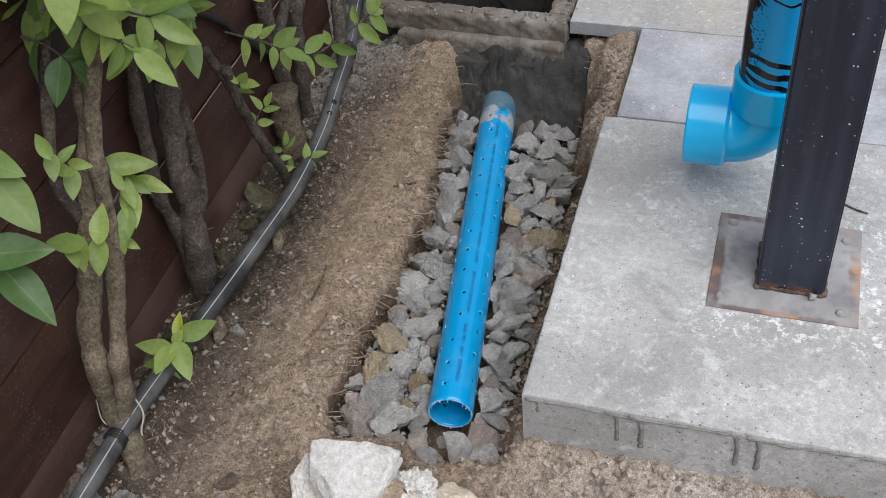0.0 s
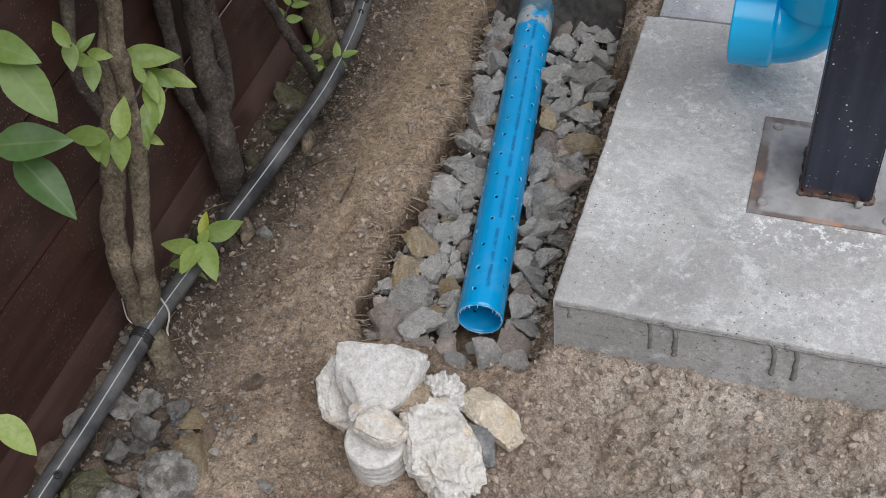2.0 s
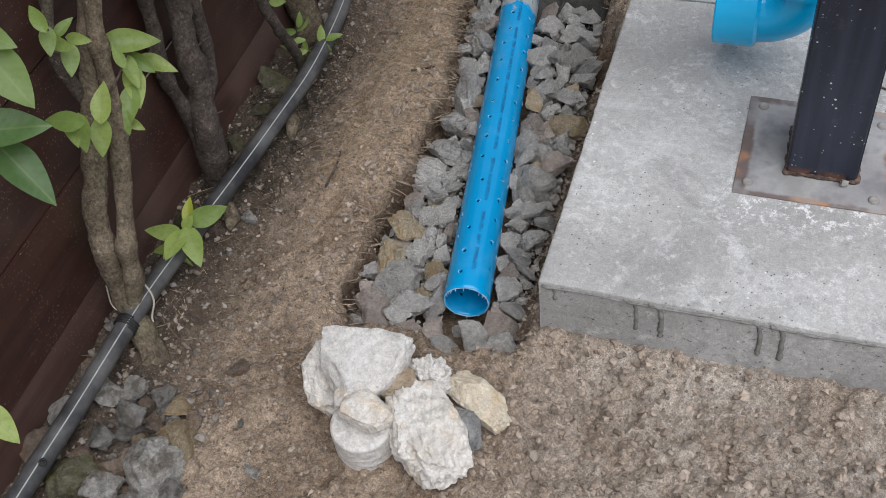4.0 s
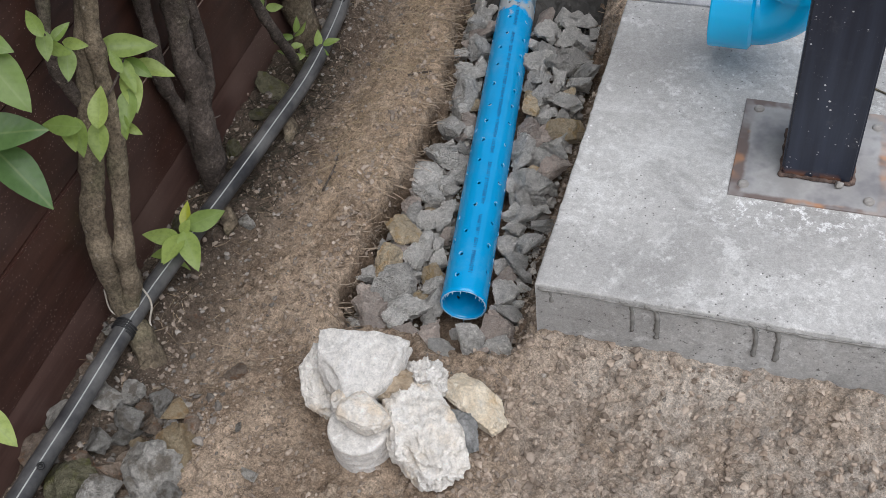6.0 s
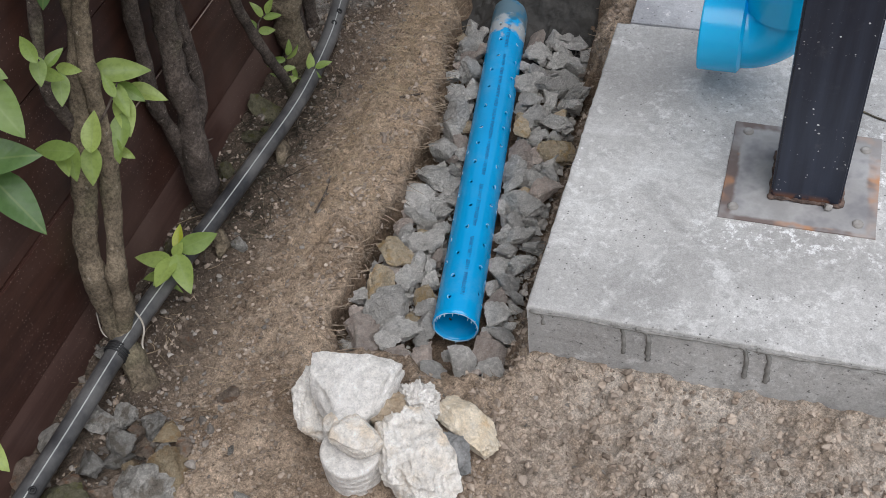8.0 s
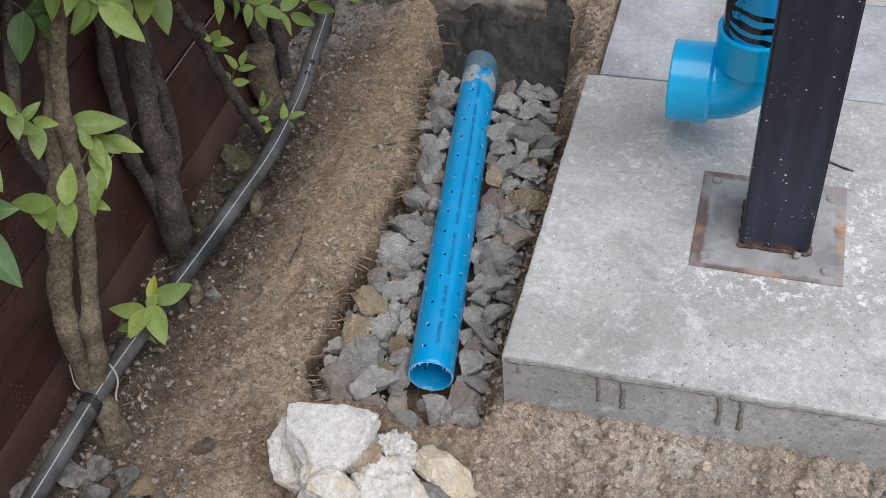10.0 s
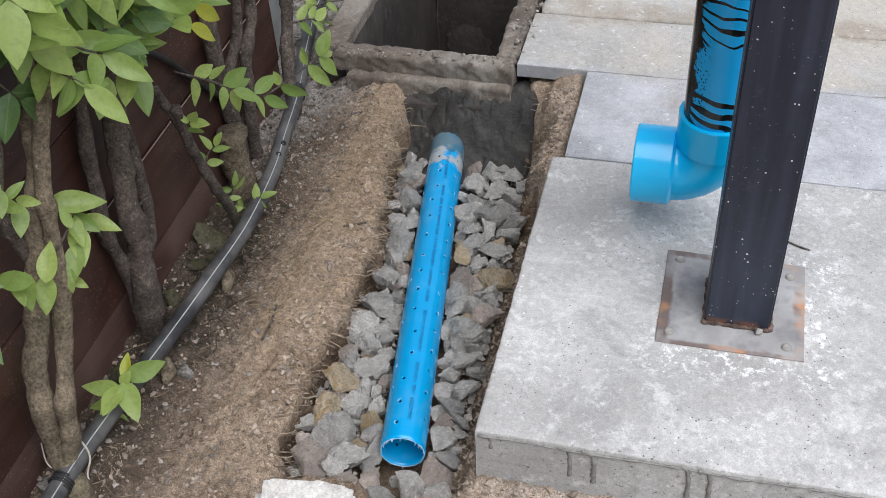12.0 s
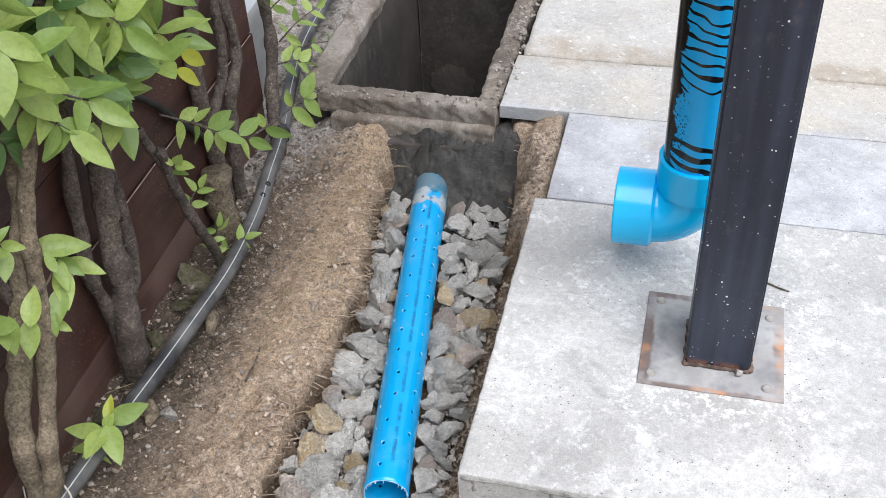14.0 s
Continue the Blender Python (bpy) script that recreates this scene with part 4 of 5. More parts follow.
def spray(parent, a, b, pairs, size, mat, meshes=None, tip=True, twig=0.0013):
    """A twig from a to b with leaves in opposite pairs."""
    a, b = Vector(a), Vector(b)
    mid = (a + b) / 2 + Vector((lr.gauss(0, 0.006), lr.gauss(0, 0.006), lr.gauss(0.004, 0.004)))
    part("twig", tube([a, mid, b], twig * 1.5, twig * 0.7, 6, 4), mat, parent)
    d = (b - a).normalized()
    side = d.cross(FACING).normalized()
    for i in range(pairs):
        t = (i + 0.6) / pairs
        c = a.lerp(mid, 2 * t) if t < 0.5 else mid.lerp(b, 2 * t - 1)
        for s in (-1, 1):
            w = side * s * lr.uniform(0.7, 1.1) + d * lr.uniform(0.2, 0.8) + Vector((0, 0, lr.gauss(-0.1, 0.3)))
            leaf(parent, c, w, size * lr.uniform(0.7, 1.15), lr.choice(meshes) if meshes else None)
    if tip:
        leaf(parent, b, d + Vector((0, 0, -0.15)), size * lr.uniform(0.9, 1.2), lr.choice(meshes) if meshes else None)


def stem(parent, pts, r0, r1, mat, seg=16, rough=0.36):
    return part("stem", tube(pts, r0, r1, seg, 7, rough, scale=32), mat, parent)


shrub_a = empty("shrub", "leafy shrub with twin pale trunks tied to the hose", "shrub", "shrubs along the fence")
stem(shrub_a, [(-0.446, -0.160, -0.02), (-0.458, -0.142, 0.015), (-0.488, -0.115, 0.06), (-0.492, -0.104, 0.142), (-0.490, -0.078, 0.219), (-0.49, -0.038, 0.287), (-0.49, 0.000, 0.345), (-0.489, 0.03, 0.40), (-0.49, 0.05, 0.47), (-0.47, 0.07, 0.56)], 0.0165, 0.0110, BARK_PALE)
stem(shrub_a, [(-0.484, -0.118, 0.045), (-0.470, -0.108, 0.090), (-0.466, -0.095, 0.147), (-0.468, -0.060, 0.206), (-0.470, -0.029, 0.266), (-0.474, -0.006, 0.341), (-0.476, 0.02, 0.41), (-0.46, 0.06, 0.50), (-0.45, 0.12, 0.58)], 0.0125, 0.0090, BARK_PALE)
stem(shrub_a, [(-0.495, -0.03, 0.30), (-0.505, -0.035, 0.37), (-0.508, 0.0, 0.44), (-0.50, 0.03, 0.52)], 0.008, 0.006, BARK)

shrub_b = empty("shrub", "leafy shrub with a stout leaning grey-brown trunk", "shrub", "shrubs along the fence")
stem(shrub_b, [(-0.503, 0.140, -0.03), (-0.497, 0.138, 0.02), (-0.490, 0.139, 0.087), (-0.490, 0.156, 0.150), (-0.490, 0.162, 0.22), (-0.490, 0.172, 0.28), (-0.490, 0.182, 0.353), (-0.475, 0.19, 0.45), (-0.45, 0.2, 0.55)], 0.0200, 0.0130, BARK)
stem(shrub_b, [(-0.490, 0.166, 0.13), (-0.492, 0.196, 0.175), (-0.494, 0.206, 0.264), (-0.495, 0.208, 0.338), (-0.48, 0.23, 0.45)], 0.010, 0.008, BARK)
stem(shrub_b, [(-0.506, 0.150, -0.02), (-0.508, 0.138, 0.12), (-0.510, 0.124, 0.219), (-0.510, 0.136, 0.279), (-0.510, 0.153, 0.363), (-0.50, 0.17, 0.46)], 0.0105, 0.008, BARK)

shrub_c = empty("shrub", "young shrub with a thin cut-back stem", "shrub", "shrubs along the fence")
stem(shrub_c, [(-0.478, 0.392, -0.01), (-0.471, 0.383, 0.03), (-0.470, 0.341, 0.121), (-0.47, 0.308, 0.219), (-0.47, 0.293, 0.290)], 0.0088, 0.0068, BARK)
stem(shrub_c, [(-0.472, 0.30, 0.25), (-0.485, 0.29, 0.30), (-0.488, 0.285, 0.325)], 0.006, 0.0075, BARK)

shrub_d = empty("shrub", "many-stemmed shrub with a sawn-off tan stump", "shrub", "shrubs along the fence")
stem(shrub_d, [(-0.495, 0.47, -0.02), (-0.500, 0.475, 0.05), (-0.497, 0.48, 0.115)], 0.026, 0.022, BARK_PALE)
stem(shrub_d, [(-0.512, 0.52, -0.02), (-0.515, 0.52, 0.08), (-0.515, 0.509, 0.189), (-0.515, 0.506, 0.276), (-0.515, 0.522, 0.335), (-0.518, 0.564, 0.40)], 0.0145, 0.0100, BARK)
stem(shrub_d, [(-0.514, 0.512, 0.17), (-0.512, 0.548, 0.200), (-0.512, 0.590, 0.235), (-0.512, 0.604, 0.290), (-0.512, 0.606, 0.347), (-0.51, 0.63, 0.45)], 0.0090, 0.0072, BARK)
stem(shrub_d, [(-0.508, 0.555, -0.02), (-0.503, 0.56, 0.10), (-0.500, 0.575, 0.19), (-0.500, 0.618, 0.232), (-0.500, 0.621, 0.292), (-0.500, 0.614, 0.344), (-0.50, 0.64, 0.46)], 0.0115, 0.0078, BARK)
stem(shrub_d, [(-0.475, 0.672, -0.02), (-0.492, 0.70, 0.05), (-0.512, 0.76, 0.10), (-0.518, 0.80, 0.17), (-0.52, 0.797, 0.26), (-0.52, 0.80, 0.36)], 0.013, 0.009, BARK)

# crown of the near shrubs
cr = random.Random(31)
for i in range(40):
    u = cr.uniform(0, 1)
    c = Vector((-0.445 + cr.uniform(-0.05, 0.045), -0.02 + 0.30 * u + cr.uniform(-0.03, 0.03), 0.560 - 0.055 * u + cr.uniform(-0.055, 0.14)))
    d = Vector((cr.uniform(-0.3, 0.8), cr.uniform(-0.6, 0.8), cr.uniform(-0.7, 0.25))).normalized()
    meshes = DARK_LEAVES if cr.random() < 0.35 else None
    spray(shrub_a if u < 0.5 else shrub_b, c - d * 0.03, c + d * 0.03, 2, 0.056, BARK, meshes)
# Unseen higher canopy and its stems, added to shade the strip along the fence.
for i in range(46):
    c = Vector((cr.uniform(-0.54, -0.36), cr.uniform(-0.35, 0.80), cr.uniform(0.80, 1.20)))
    d = Vector((cr.uniform(-0.4, 0.8), cr.uniform(-0.8, 0.8), cr.uniform(-0.4, 0.4))).normalized()
    spray(shrub_a if c.y < 0.1 else shrub_b if c.y < 0.4 else shrub_d, c - d * 0.05, c + d * 0.05, 3, 0.066, BARK)
for sh, pts in ((shrub_a, [(-0.45, 0.12, 0.58), (-0.45, 0.02, 0.80), (-0.44, -0.10, 1.05)]), (shrub_b, [(-0.45, 0.2, 0.55), (-0.45, 0.25, 0.80), (-0.44, 0.28, 1.1)]), (shrub_d, [(-0.52, 0.564, 0.40), (-0.50, 0.60, 0.75), (-0.46, 0.60, 1.1)])):
    stem(sh, pts, 0.010, 0.006, BARK)
for c in ((-0.40, 0.28, 0.455), (-0.40, 0.26, 0.44)):
    leaf(shrub_b, c, (0.3, 0.5, -0.6), 0.05, YELLOW_LEAF)
# low sprays on the twin trunks
OUT, RISE = Vector((0.947, 0.304, -0.10)), Vector((-0.17, 0.742, 0.647))


def leaf_on(parent, x, y, z, turn, length, mesh, from_tip=False, loose=0.25):
    """A leaf about (x, y, z), or with its tip there, turned in the plane that faces away from the fence."""
    way = OUT * math.cos(radians(turn)) + RISE * math.sin(radians(turn)) + FACING * lr.uniform(-0.15, 0.15)
    return leaf(parent, Vector((x, y, z)) - way.normalized() * length * (1.0 if from_tip else 0.5), way, length, mesh, loose)


for y, z, turn, length in ((0.026, 0.347, 3, 0.056), (0.052, 0.294, -12, 0.044), (0.010, 0.320, -60, 0.038), (0.007, 0.299, -75, 0.046), (-0.013, 0.288, -95, 0.042), (0.030, 0.312, -35, 0.032), (-0.051, 0.325, 88, 0.042),
                           (-0.095, 0.322, -80, 0.038), (-0.072, 0.295, -88, 0.040), (-0.110, 0.352, 176, 0.040), (-0.104, 0.335, -70, 0.038), (-0.017, 0.262, -30, 0.022), (-0.028, 0.275, -85, 0.026), (0.0, 0.345, 120, 0.026),
                           (-0.066, 0.396, -85, 0.032), (-0.084, 0.461, 125, 0.030), (-0.083, 0.433, -80, 0.028), (-0.070, 0.418, -20, 0.026), (-0.058, 0.430, 50, 0.024), (-0.045, 0.405, -10, 0.024)):
    leaf_on(shrub_a, -0.455, y, z, turn, length * 1.12, lr.choice(LEAVES), loose=0.14)
for pts in ([(-0.478, -0.045, 0.300), (-0.462, -0.015, 0.318), (-0.456, 0.018, 0.338)], [(-0.482, -0.062, 0.300), (-0.462, -0.080, 0.322), (-0.456, -0.098, 0.345)], [(-0.490, -0.030, 0.345), (-0.465, -0.058, 0.402), (-0.456, -0.078, 0.446)]):
    part("twig", tube(pts, 0.0022, 0.0010, 6, 4), BARK, shrub_a)
# overhanging leaves close to the eye
leaf_on(shrub_a, -0.405, -0.176, 0.421, 8, 0.074, DARK_LEAVES[0], True)
leaf_on(shrub_a, -0.403, -0.212, 0.358, -42, 0.080, DARK_LEAVES[1], True)
leaf_on(shrub_a, -0.40, -0.186, 0.448, -50, 0.074, LEAVES[2], True)
leaf_on(shrub_a, -0.41, -0.165, 0.500, -20, 0.060, LEAVES[0], True)
leaf_on(shrub_a, -0.40, -0.389, 0.204, -45, 0.054, LEAVES[0], True)
part("twig", tube([(-0.475, -0.10, 0.56), (-0.47, -0.20, 0.50), (-0.46, -0.27, 0.43), (-0.44, -0.38, 0.30), (-0.43, -0.42, 0.26)], 0.0026, 0.0012, 6, 5), BARK, shrub_a)
# leaves hanging below the crown
for y, z, turn, length in ((0.155, 0.412, -70, 0.058), (0.131, 0.437, -95, 0.050), (0.082, 0.452, -100, 0.048), (0.03, 0.491, -120, 0.052), (0.185, 0.458, 10, 0.050), (0.352, 0.425, -5, 0.056), (0.378, 0.440, -40, 0.050), (0.11, 0.50, -80, 0.06), (0.22, 0.52, -30, 0.062)):
    leaf_on(shrub_a if y < 0.12 else shrub_b, -0.42, y, z, turn, length, lr.choice(LEAVES))
part("twig", tube([(-0.475, 0.19, 0.45), (-0.44, 0.27, 0.455), (-0.42, 0.35, 0.435)], 0.0026, 0.0012, 6, 4), BARK, shrub_b)
# sprigs near the ground and along the hose
spray(shrub_a, (-0.490, -0.025, 0.012), (-0.458, -0.008, 0.072), 2, 0.030, BARK_PALE)
leaf(shrub_a, (-0.455, 0.00, 0.078), (0.75, 0.55, 0.1), 0.054, LEAVES[2], 0.15)
leaf(shrub_a, (-0.455, -0.005, 0.078), (0.55, -0.65, -0.3), 0.058, LEAVES[0], 0.15)
leaf(shrub_a, (-0.457, 0.0, 0.075), (-0.1, 0.7, 0.5), 0.036, YELLOW_LEAF, 0.2)
leaf(shrub_a, (-0.460, -0.01, 0.070), (-0.5, -0.35, 0.3), 0.046, LEAVES[2], 0.2)
leaf(shrub_a, (-0.462, -0.015, 0.062), (-0.1, -0.9, 0.1), 0.036, LEAVES[0], 0.2)
leaf(shrub_a, (-0.466, -0.02, 0.055), (-0.75, -0.45, -0.1), 0.034, LEAVES[1], 0.2)
leaf(shrub_a, (-0.458, -0.008, 0.074), (0.0, -0.85, 0.0), 0.050, LEAVES[2], 0.2)
spray(shrub_c, (-0.475, 0.375, 0.03), (-0.462, 0.385, 0.085), 3, 0.027, BARK)
spray(shrub_c, (-0.472, 0.385, 0.03), (-0.430, 0.400, 0.055), 2, 0.026, BARK)
spray(shrub_c, (-0.471, 0.33, 0.15), (-0.455, 0.345, 0.19), 2, 0.024, BARK)
spray(shrub_c, (-0.471, 0.30, 0.24), (-0.452, 0.292, 0.27), 2, 0.028, BARK)
spray(shrub_d, (-0.50, 0.36, 0.30), (-0.435, 0.395, 0.255), 2, 0.046, BARK)
spray(shrub_d, (-0.49, 0.40, 0.27), (-0.42, 0.455, 0.205), 3, 0.044, BARK)
spray(shrub_d, (-0.42, 0.455, 0.205), (-0.395, 0.62, 0.175), 2, 0.046, BARK)
leaf(shrub_d, (-0.395, 0.62, 0.175), (0.3, 0.5, 0.75), 0.046, LEAVES[2], 0.2)
leaf(shrub_d, (-0.395, 0.62, 0.172), (0.5, 0.25, -0.75), 0.048, LEAVES[0], 0.2)
for a, b in (((-0.53, 0.86, 0.13), (-0.49, 0.96, 0.15)), ((-0.53, 0.88, 0.09), (-0.47, 0.98, 0.07)), ((-0.53, 0.83, 0.10), (-0.49, 0.86, 0.09)), ((-0.52, 0.80, 0.22), (-0.49, 0.90, 0.22))):
    spray(shrub_d, a, b, 3, 0.036, BARK)
for a, b in (((-0.514, 0.118, 0.215), (-0.49, 0.09, 0.235)), ((-0.486, 0.145, 0.11), (-0.462, 0.152, 0.13)), ((-0.488, 0.165, 0.21), (-0.47, 0.185, 0.225))):
    part("twig", tube([a, (Vector(a) + Vector(b)) / 2 + Vector((0, 0, 0.004)), b], 0.0016, 0.0008, 6, 3), BARK, shrub_b)

tin = part("tin_box", slab(-0.70, -0.585, 0.84, 0.95, -0.02, 0.18, 0.001, 0.01, 0.004), TIN)
tagged(tin, "bright crumpled tin box behind the shrubs", "box")

# ---- stones ----
KINDS = {}


def stone_mesh(kind, mat, i, sub=4):
    key = (kind, i)
    if key not in KINDS:
        sq = ((1, 0.8, 0.7), (1, 0.75, 0.6), (1, 0.9, 0.8), (1.05, 0.8, 0.5), (1, 0.8, 0.75))[i % 5]
        bm = rock(100 + 13 * i + hash_of(kind), 1.0, sq, sub, 11, 0.10, 0.36, 0.74, 0.15)
        me = bpy.data.meshes.new("stone")
        bm.to_mesh(me)
        bm.free()
        me.materials.append(mat)
        KINDS[key] = me
    return KINDS[key]


def hash_of(word):
    return sum(ord(c) for c in word)


def stone(kind, mat, i, place, size, turn, label, group, name="stone"):
    ob = new(name, stone_mesh(kind, mat, i))
    ob.matrix_basis = Matrix.Translation(place) @ Euler(turn).to_matrix().to_4x4() @ Matrix.Diagonal((1.5 * size, 1.5 * size, 1.5 * size, 1))
    return tagged(ob, label, "stone", group)


def bed_axis(y):
    t = (y - NEAR.y) / (FAR.y - NEAR.y)
    return NEAR.x + (FAR.x - NEAR.x) * t


# larger stones that stand out in the trench
G, P, T = ("grey", GREY_STONE, "grey broken limestone in the trench"), ("pink", PINK_STONE, "brownish stone in the trench"), ("tan", TAN_STONE, "orange-tan broken limestone in the trench")
for x, y, s, (kind, mat, label) in (
        (-0.232, 0.362, 0.030, G), (-0.224, 0.306, 0.030, G), (-0.236, 0.258, 0.026, G), (-0.214, 0.226, 0.025, G), (-0.229, 0.150, 0.027, T), (-0.234, 0.098, 0.027, ("tan", TAN_STONE, "tan broken limestone in the trench")),
        (-0.208, 0.062, 0.036, ("grey", GREY_STONE, "large grey broken limestone in the trench")), (-0.231, 0.010, 0.028, P), (-0.176, 0.024, 0.026, G), (-0.197, 0.139, 0.019, G), (-0.187, 0.190, 0.020, G),
        (-0.112, 0.342, 0.026, G), (-0.078, 0.274, 0.029, G), (-0.080, 0.191, 0.019, G), (-0.067, 0.220, 0.019, G), (-0.082, 0.330, 0.020, G), (-0.064, 0.082, 0.022, G), (-0.062, 0.012, 0.026, P),
        (-0.120, 0.424, 0.021, T), (-0.116, 0.378, 0.022, P), (-0.139, -0.004, 0.020, P), (-0.173, -0.020, 0.023, P), (-0.232, 0.440, 0.033, ("grey", GREY_STONE, "large grey broken limestone in the trench")),
        (-0.236, 0.552, 0.027, G), (-0.226, 0.492, 0.019, G), (-0.142, 0.606, 0.018, G), (-0.108, 0.600, 0.022, G), (-0.079, 0.590, 0.020, G), (-0.109, 0.538, 0.027, G), (-0.122, 0.498, 0.018, G), (-0.094, 0.490, 0.019, G),
        (-0.080, 0.452, 0.023, G), (-0.066, 0.135, 0.020, G), (-0.205, 0.175, 0.016, G), (-0.240, 0.205, 0.016, P)):
    s *= 0.9
    gap = x - bed_axis(y)
    if y > 0.03 and abs(gap) < 0.028 + 0.95 * s:
        x = bed_axis(y) + math.copysign(0.028 + 0.95 * s, gap)
    r = random.Random(int(-x * 1e4 + y * 1e5))
    stone(kind, mat, r.randrange(6), (x, y, GRAVEL_TOP + (0.55 if kind == "tan" else 0.25) * s), s, (r.uniform(-0.3, 0.3), r.uniform(-0.3, 0.3), r.uniform(0, 6.28)), label, "stones in the trench")
big = [(o.location.x, o.location.y, o.scale.x / 1.5) for o in scene.objects if o.get("group") == "stones in the trench"]

sr = random.Random(8)
placed = list(big)
for radius, tries in ((0.0205, 260), (0.0150, 1800), (0.0105, 6000)):
    for _ in range(tries):
        y = sr.uniform(-0.03, 0.66)
        lo, hi = float(trench_left(y)) + 0.014, -0.046 - 0.03 * max(0.0, y - 0.1)
        x = sr.uniform(lo, hi)
        if abs(x - bed_axis(y)) < 0.027 + 0.85 * radius and y > 0.0:
            continue
        s = radius * sr.uniform(0.8, 1.2)
        if any((x - a) ** 2 + (y - b) ** 2 < (0.68 * (s + c)) ** 2 for a, b, c in placed) or len(placed) > 345:
            continue
        placed.append((x, y, s))
        kind, mat = sr.choice((("grey", GREY_STONE),) * 8 + (("pink", PINK_STONE),) * 2 + (("tan", TAN_STONE),))
        lab = {"grey": "grey broken limestone in the trench", "pink": "brownish stone in the trench", "tan": "tan limestone in the trench"}[kind]
        stone(kind, mat, sr.randrange(9), (x, y, GRAVEL_TOP + 0.1 * s + sr.uniform(-0.006, 0.004) + (0.012 if y < 0.0 else 0)), s, (sr.uniform(-0.8, 0.8), sr.uniform(-0.8, 0.8), sr.uniform(0, 6.28)), lab, "stones in the trench")

# heap of pale stones at the trench mouth
PILE = "pale stones heaped at the trench mouth"


def chunk(seed, size, turn, place, mat, label, taper=0.0, craggy=0.10, chops=9, depth=(0.62, 0.92)):
    """A quarried lump: a block narrowed towards -y, its corners broken off by chance planes, its faces pitted."""
    rnd = random.Random(seed)
    bm = bmesh.new()
    bmesh.ops.create_cube(bm, size=2.0)
    bmesh.ops.subdivide_edges(bm, edges=bm.edges[:], cuts=44, use_grid_fill=True)
    planes = []
    for i in range(chops):
        n = Vector((rnd.choice((-1, 1)) * rnd.uniform(0.35, 1), rnd.choice((-1, 1)) * rnd.uniform(0.35, 1), rnd.choice((-1, 1)) * rnd.uniform(0.2, 1)))
        reach = abs(n.x) + abs(n.y) + abs(n.z)
        planes.append((n.normalized(), 0.80 * rnd.uniform(*depth) * reach / n.length))
    off = Vector((seed * 1.7, seed * 0.31, seed * 0.77))
    for v in bm.verts:
        c = v.co.copy()
        c = c.lerp(c.normalized() * 1.1, 0.35)
        for n, d in planes:
            over = c.dot(n) - d
            if over > 0:
                c -= n * over
        c *= 1 + craggy * (0.6 * fractal(c + off, 1.2, 3) - 0.9 * abs(fractal(c - off, 2.1, 3)) + 0.16 * fractal(c + 2 * off, 7.0, 3))
        c.x *= 1 + taper * c.y
        v.co = Vector((c.x * size[0], c.y * size[1], c.z * size[2])) * 0.5
    ob = part("stone", bm, mat, crease=42)
    ob.location, ob.rotation_euler = place, turn
    return tagged(ob, label, "stone", PILE)


chunk(3, (0.092, 0.086, 0.050), (0.24, -0.10, 0.06), (-0.168, -0.143, 0.062), PILE_GREY, "large pale grey mortar lump resting on other stones", 0.30, 0.06, 11, (0.70, 0.95))
chunk(11, (0.058, 0.084, 0.050), (0.1, 0.1, 0.42), (-0.216, -0.144, 0.025), PILE_PALE, "pale beige limestone standing on its edge", 0.05, 0.20, 12)
chunk(15, (0.058, 0.042, 0.038), (0.12, 0.12, -0.15), (-0.140, -0.198, 0.066), PILE_PALE, "pale grey stone lying on a concrete core", 0.10, 0.12, 12)
chunk(16, (0.030, 0.032, 0.028), (0.1, 0.2, 0.4), (-0.168, -0.186, 0.062), PILE_PALE, "small pale stone lying on a concrete core", 0.0, 0.15)
chunk(21, (0.080, 0.118, 0.064), (0.08, 0.14, 0.52), (-0.078, -0.187, 0.030), PILE_PALE, "large rough pale limestone with ochre patches", 0.02, 0.26, 16, (0.66, 0.92))
chunk(27, (0.086, 0.040, 0.036), (0.22, 0.10, -0.46), (-0.040, -0.124, 0.015), PILE_TAN, "flat ochre and cream limestone", -0.05, 0.14, 12, (0.60, 0.88))
chunk(33, (0.050, 0.046, 0.046), (0.2, 0.1, 0.5), (-0.132, -0.140, 0.046), PILE_CRUST, "rough limestone with a brown crust", 0.0, 0.22)
chunk(38, (0.048, 0.050, 0.054), (0.3, 0.4, 0.7), (-0.098, -0.118, 0.028), PILE_GREY, "knobbly pale grey stone", 0.0, 0.42, 13)
chunk(44, (0.054, 0.042, 0.036), (0.2, 0.2, -0.7), (-0.046, -0.164, 0.012), PILE_DARK, "dark grey broken stone under the heap", 0.0, 0.25)
chunk(52, (0.080, 0.060, 0.044), (0.1, 0.2, -0.2), (-0.166, -0.140, 0.014), PILE_PALE, "pale beige limestone low in the heap", 0.0, 0.20)
core_prof = [(0.0001, -0.002)] + [(0.0345 + 0.00022 * math.sin(i * 2.3) + 0.00035 * math.sin(i * 0.9), -0.002 + 0.0016 * i) for i in range(31)] + [(0.0340, 0.0478), (0.0332, 0.0489), (0.0315, 0.0495), (0.0290, 0.0497), (0.0001, 0.0500)]
core = part("concrete_core", lathe(core_prof, 48), PILE_GREY)
core.location, core.rotation_euler = (-0.149, -0.202, 0.001), (0.05, 0.03, 0)
tagged(core, "short round pale grey drilled concrete core standing on the soil", "concrete core", PILE)

# stones by the hose
HEAP = "stones beside the hose"
SOILED = stone_material("soiled_grey_stone", (0.30, 0.28, 0.25), (0.55, 0.52, 0.475), (0.66, 0.635, 0.59), (0.20, 0.17, 0.135), vary=(0.7, 1.25))
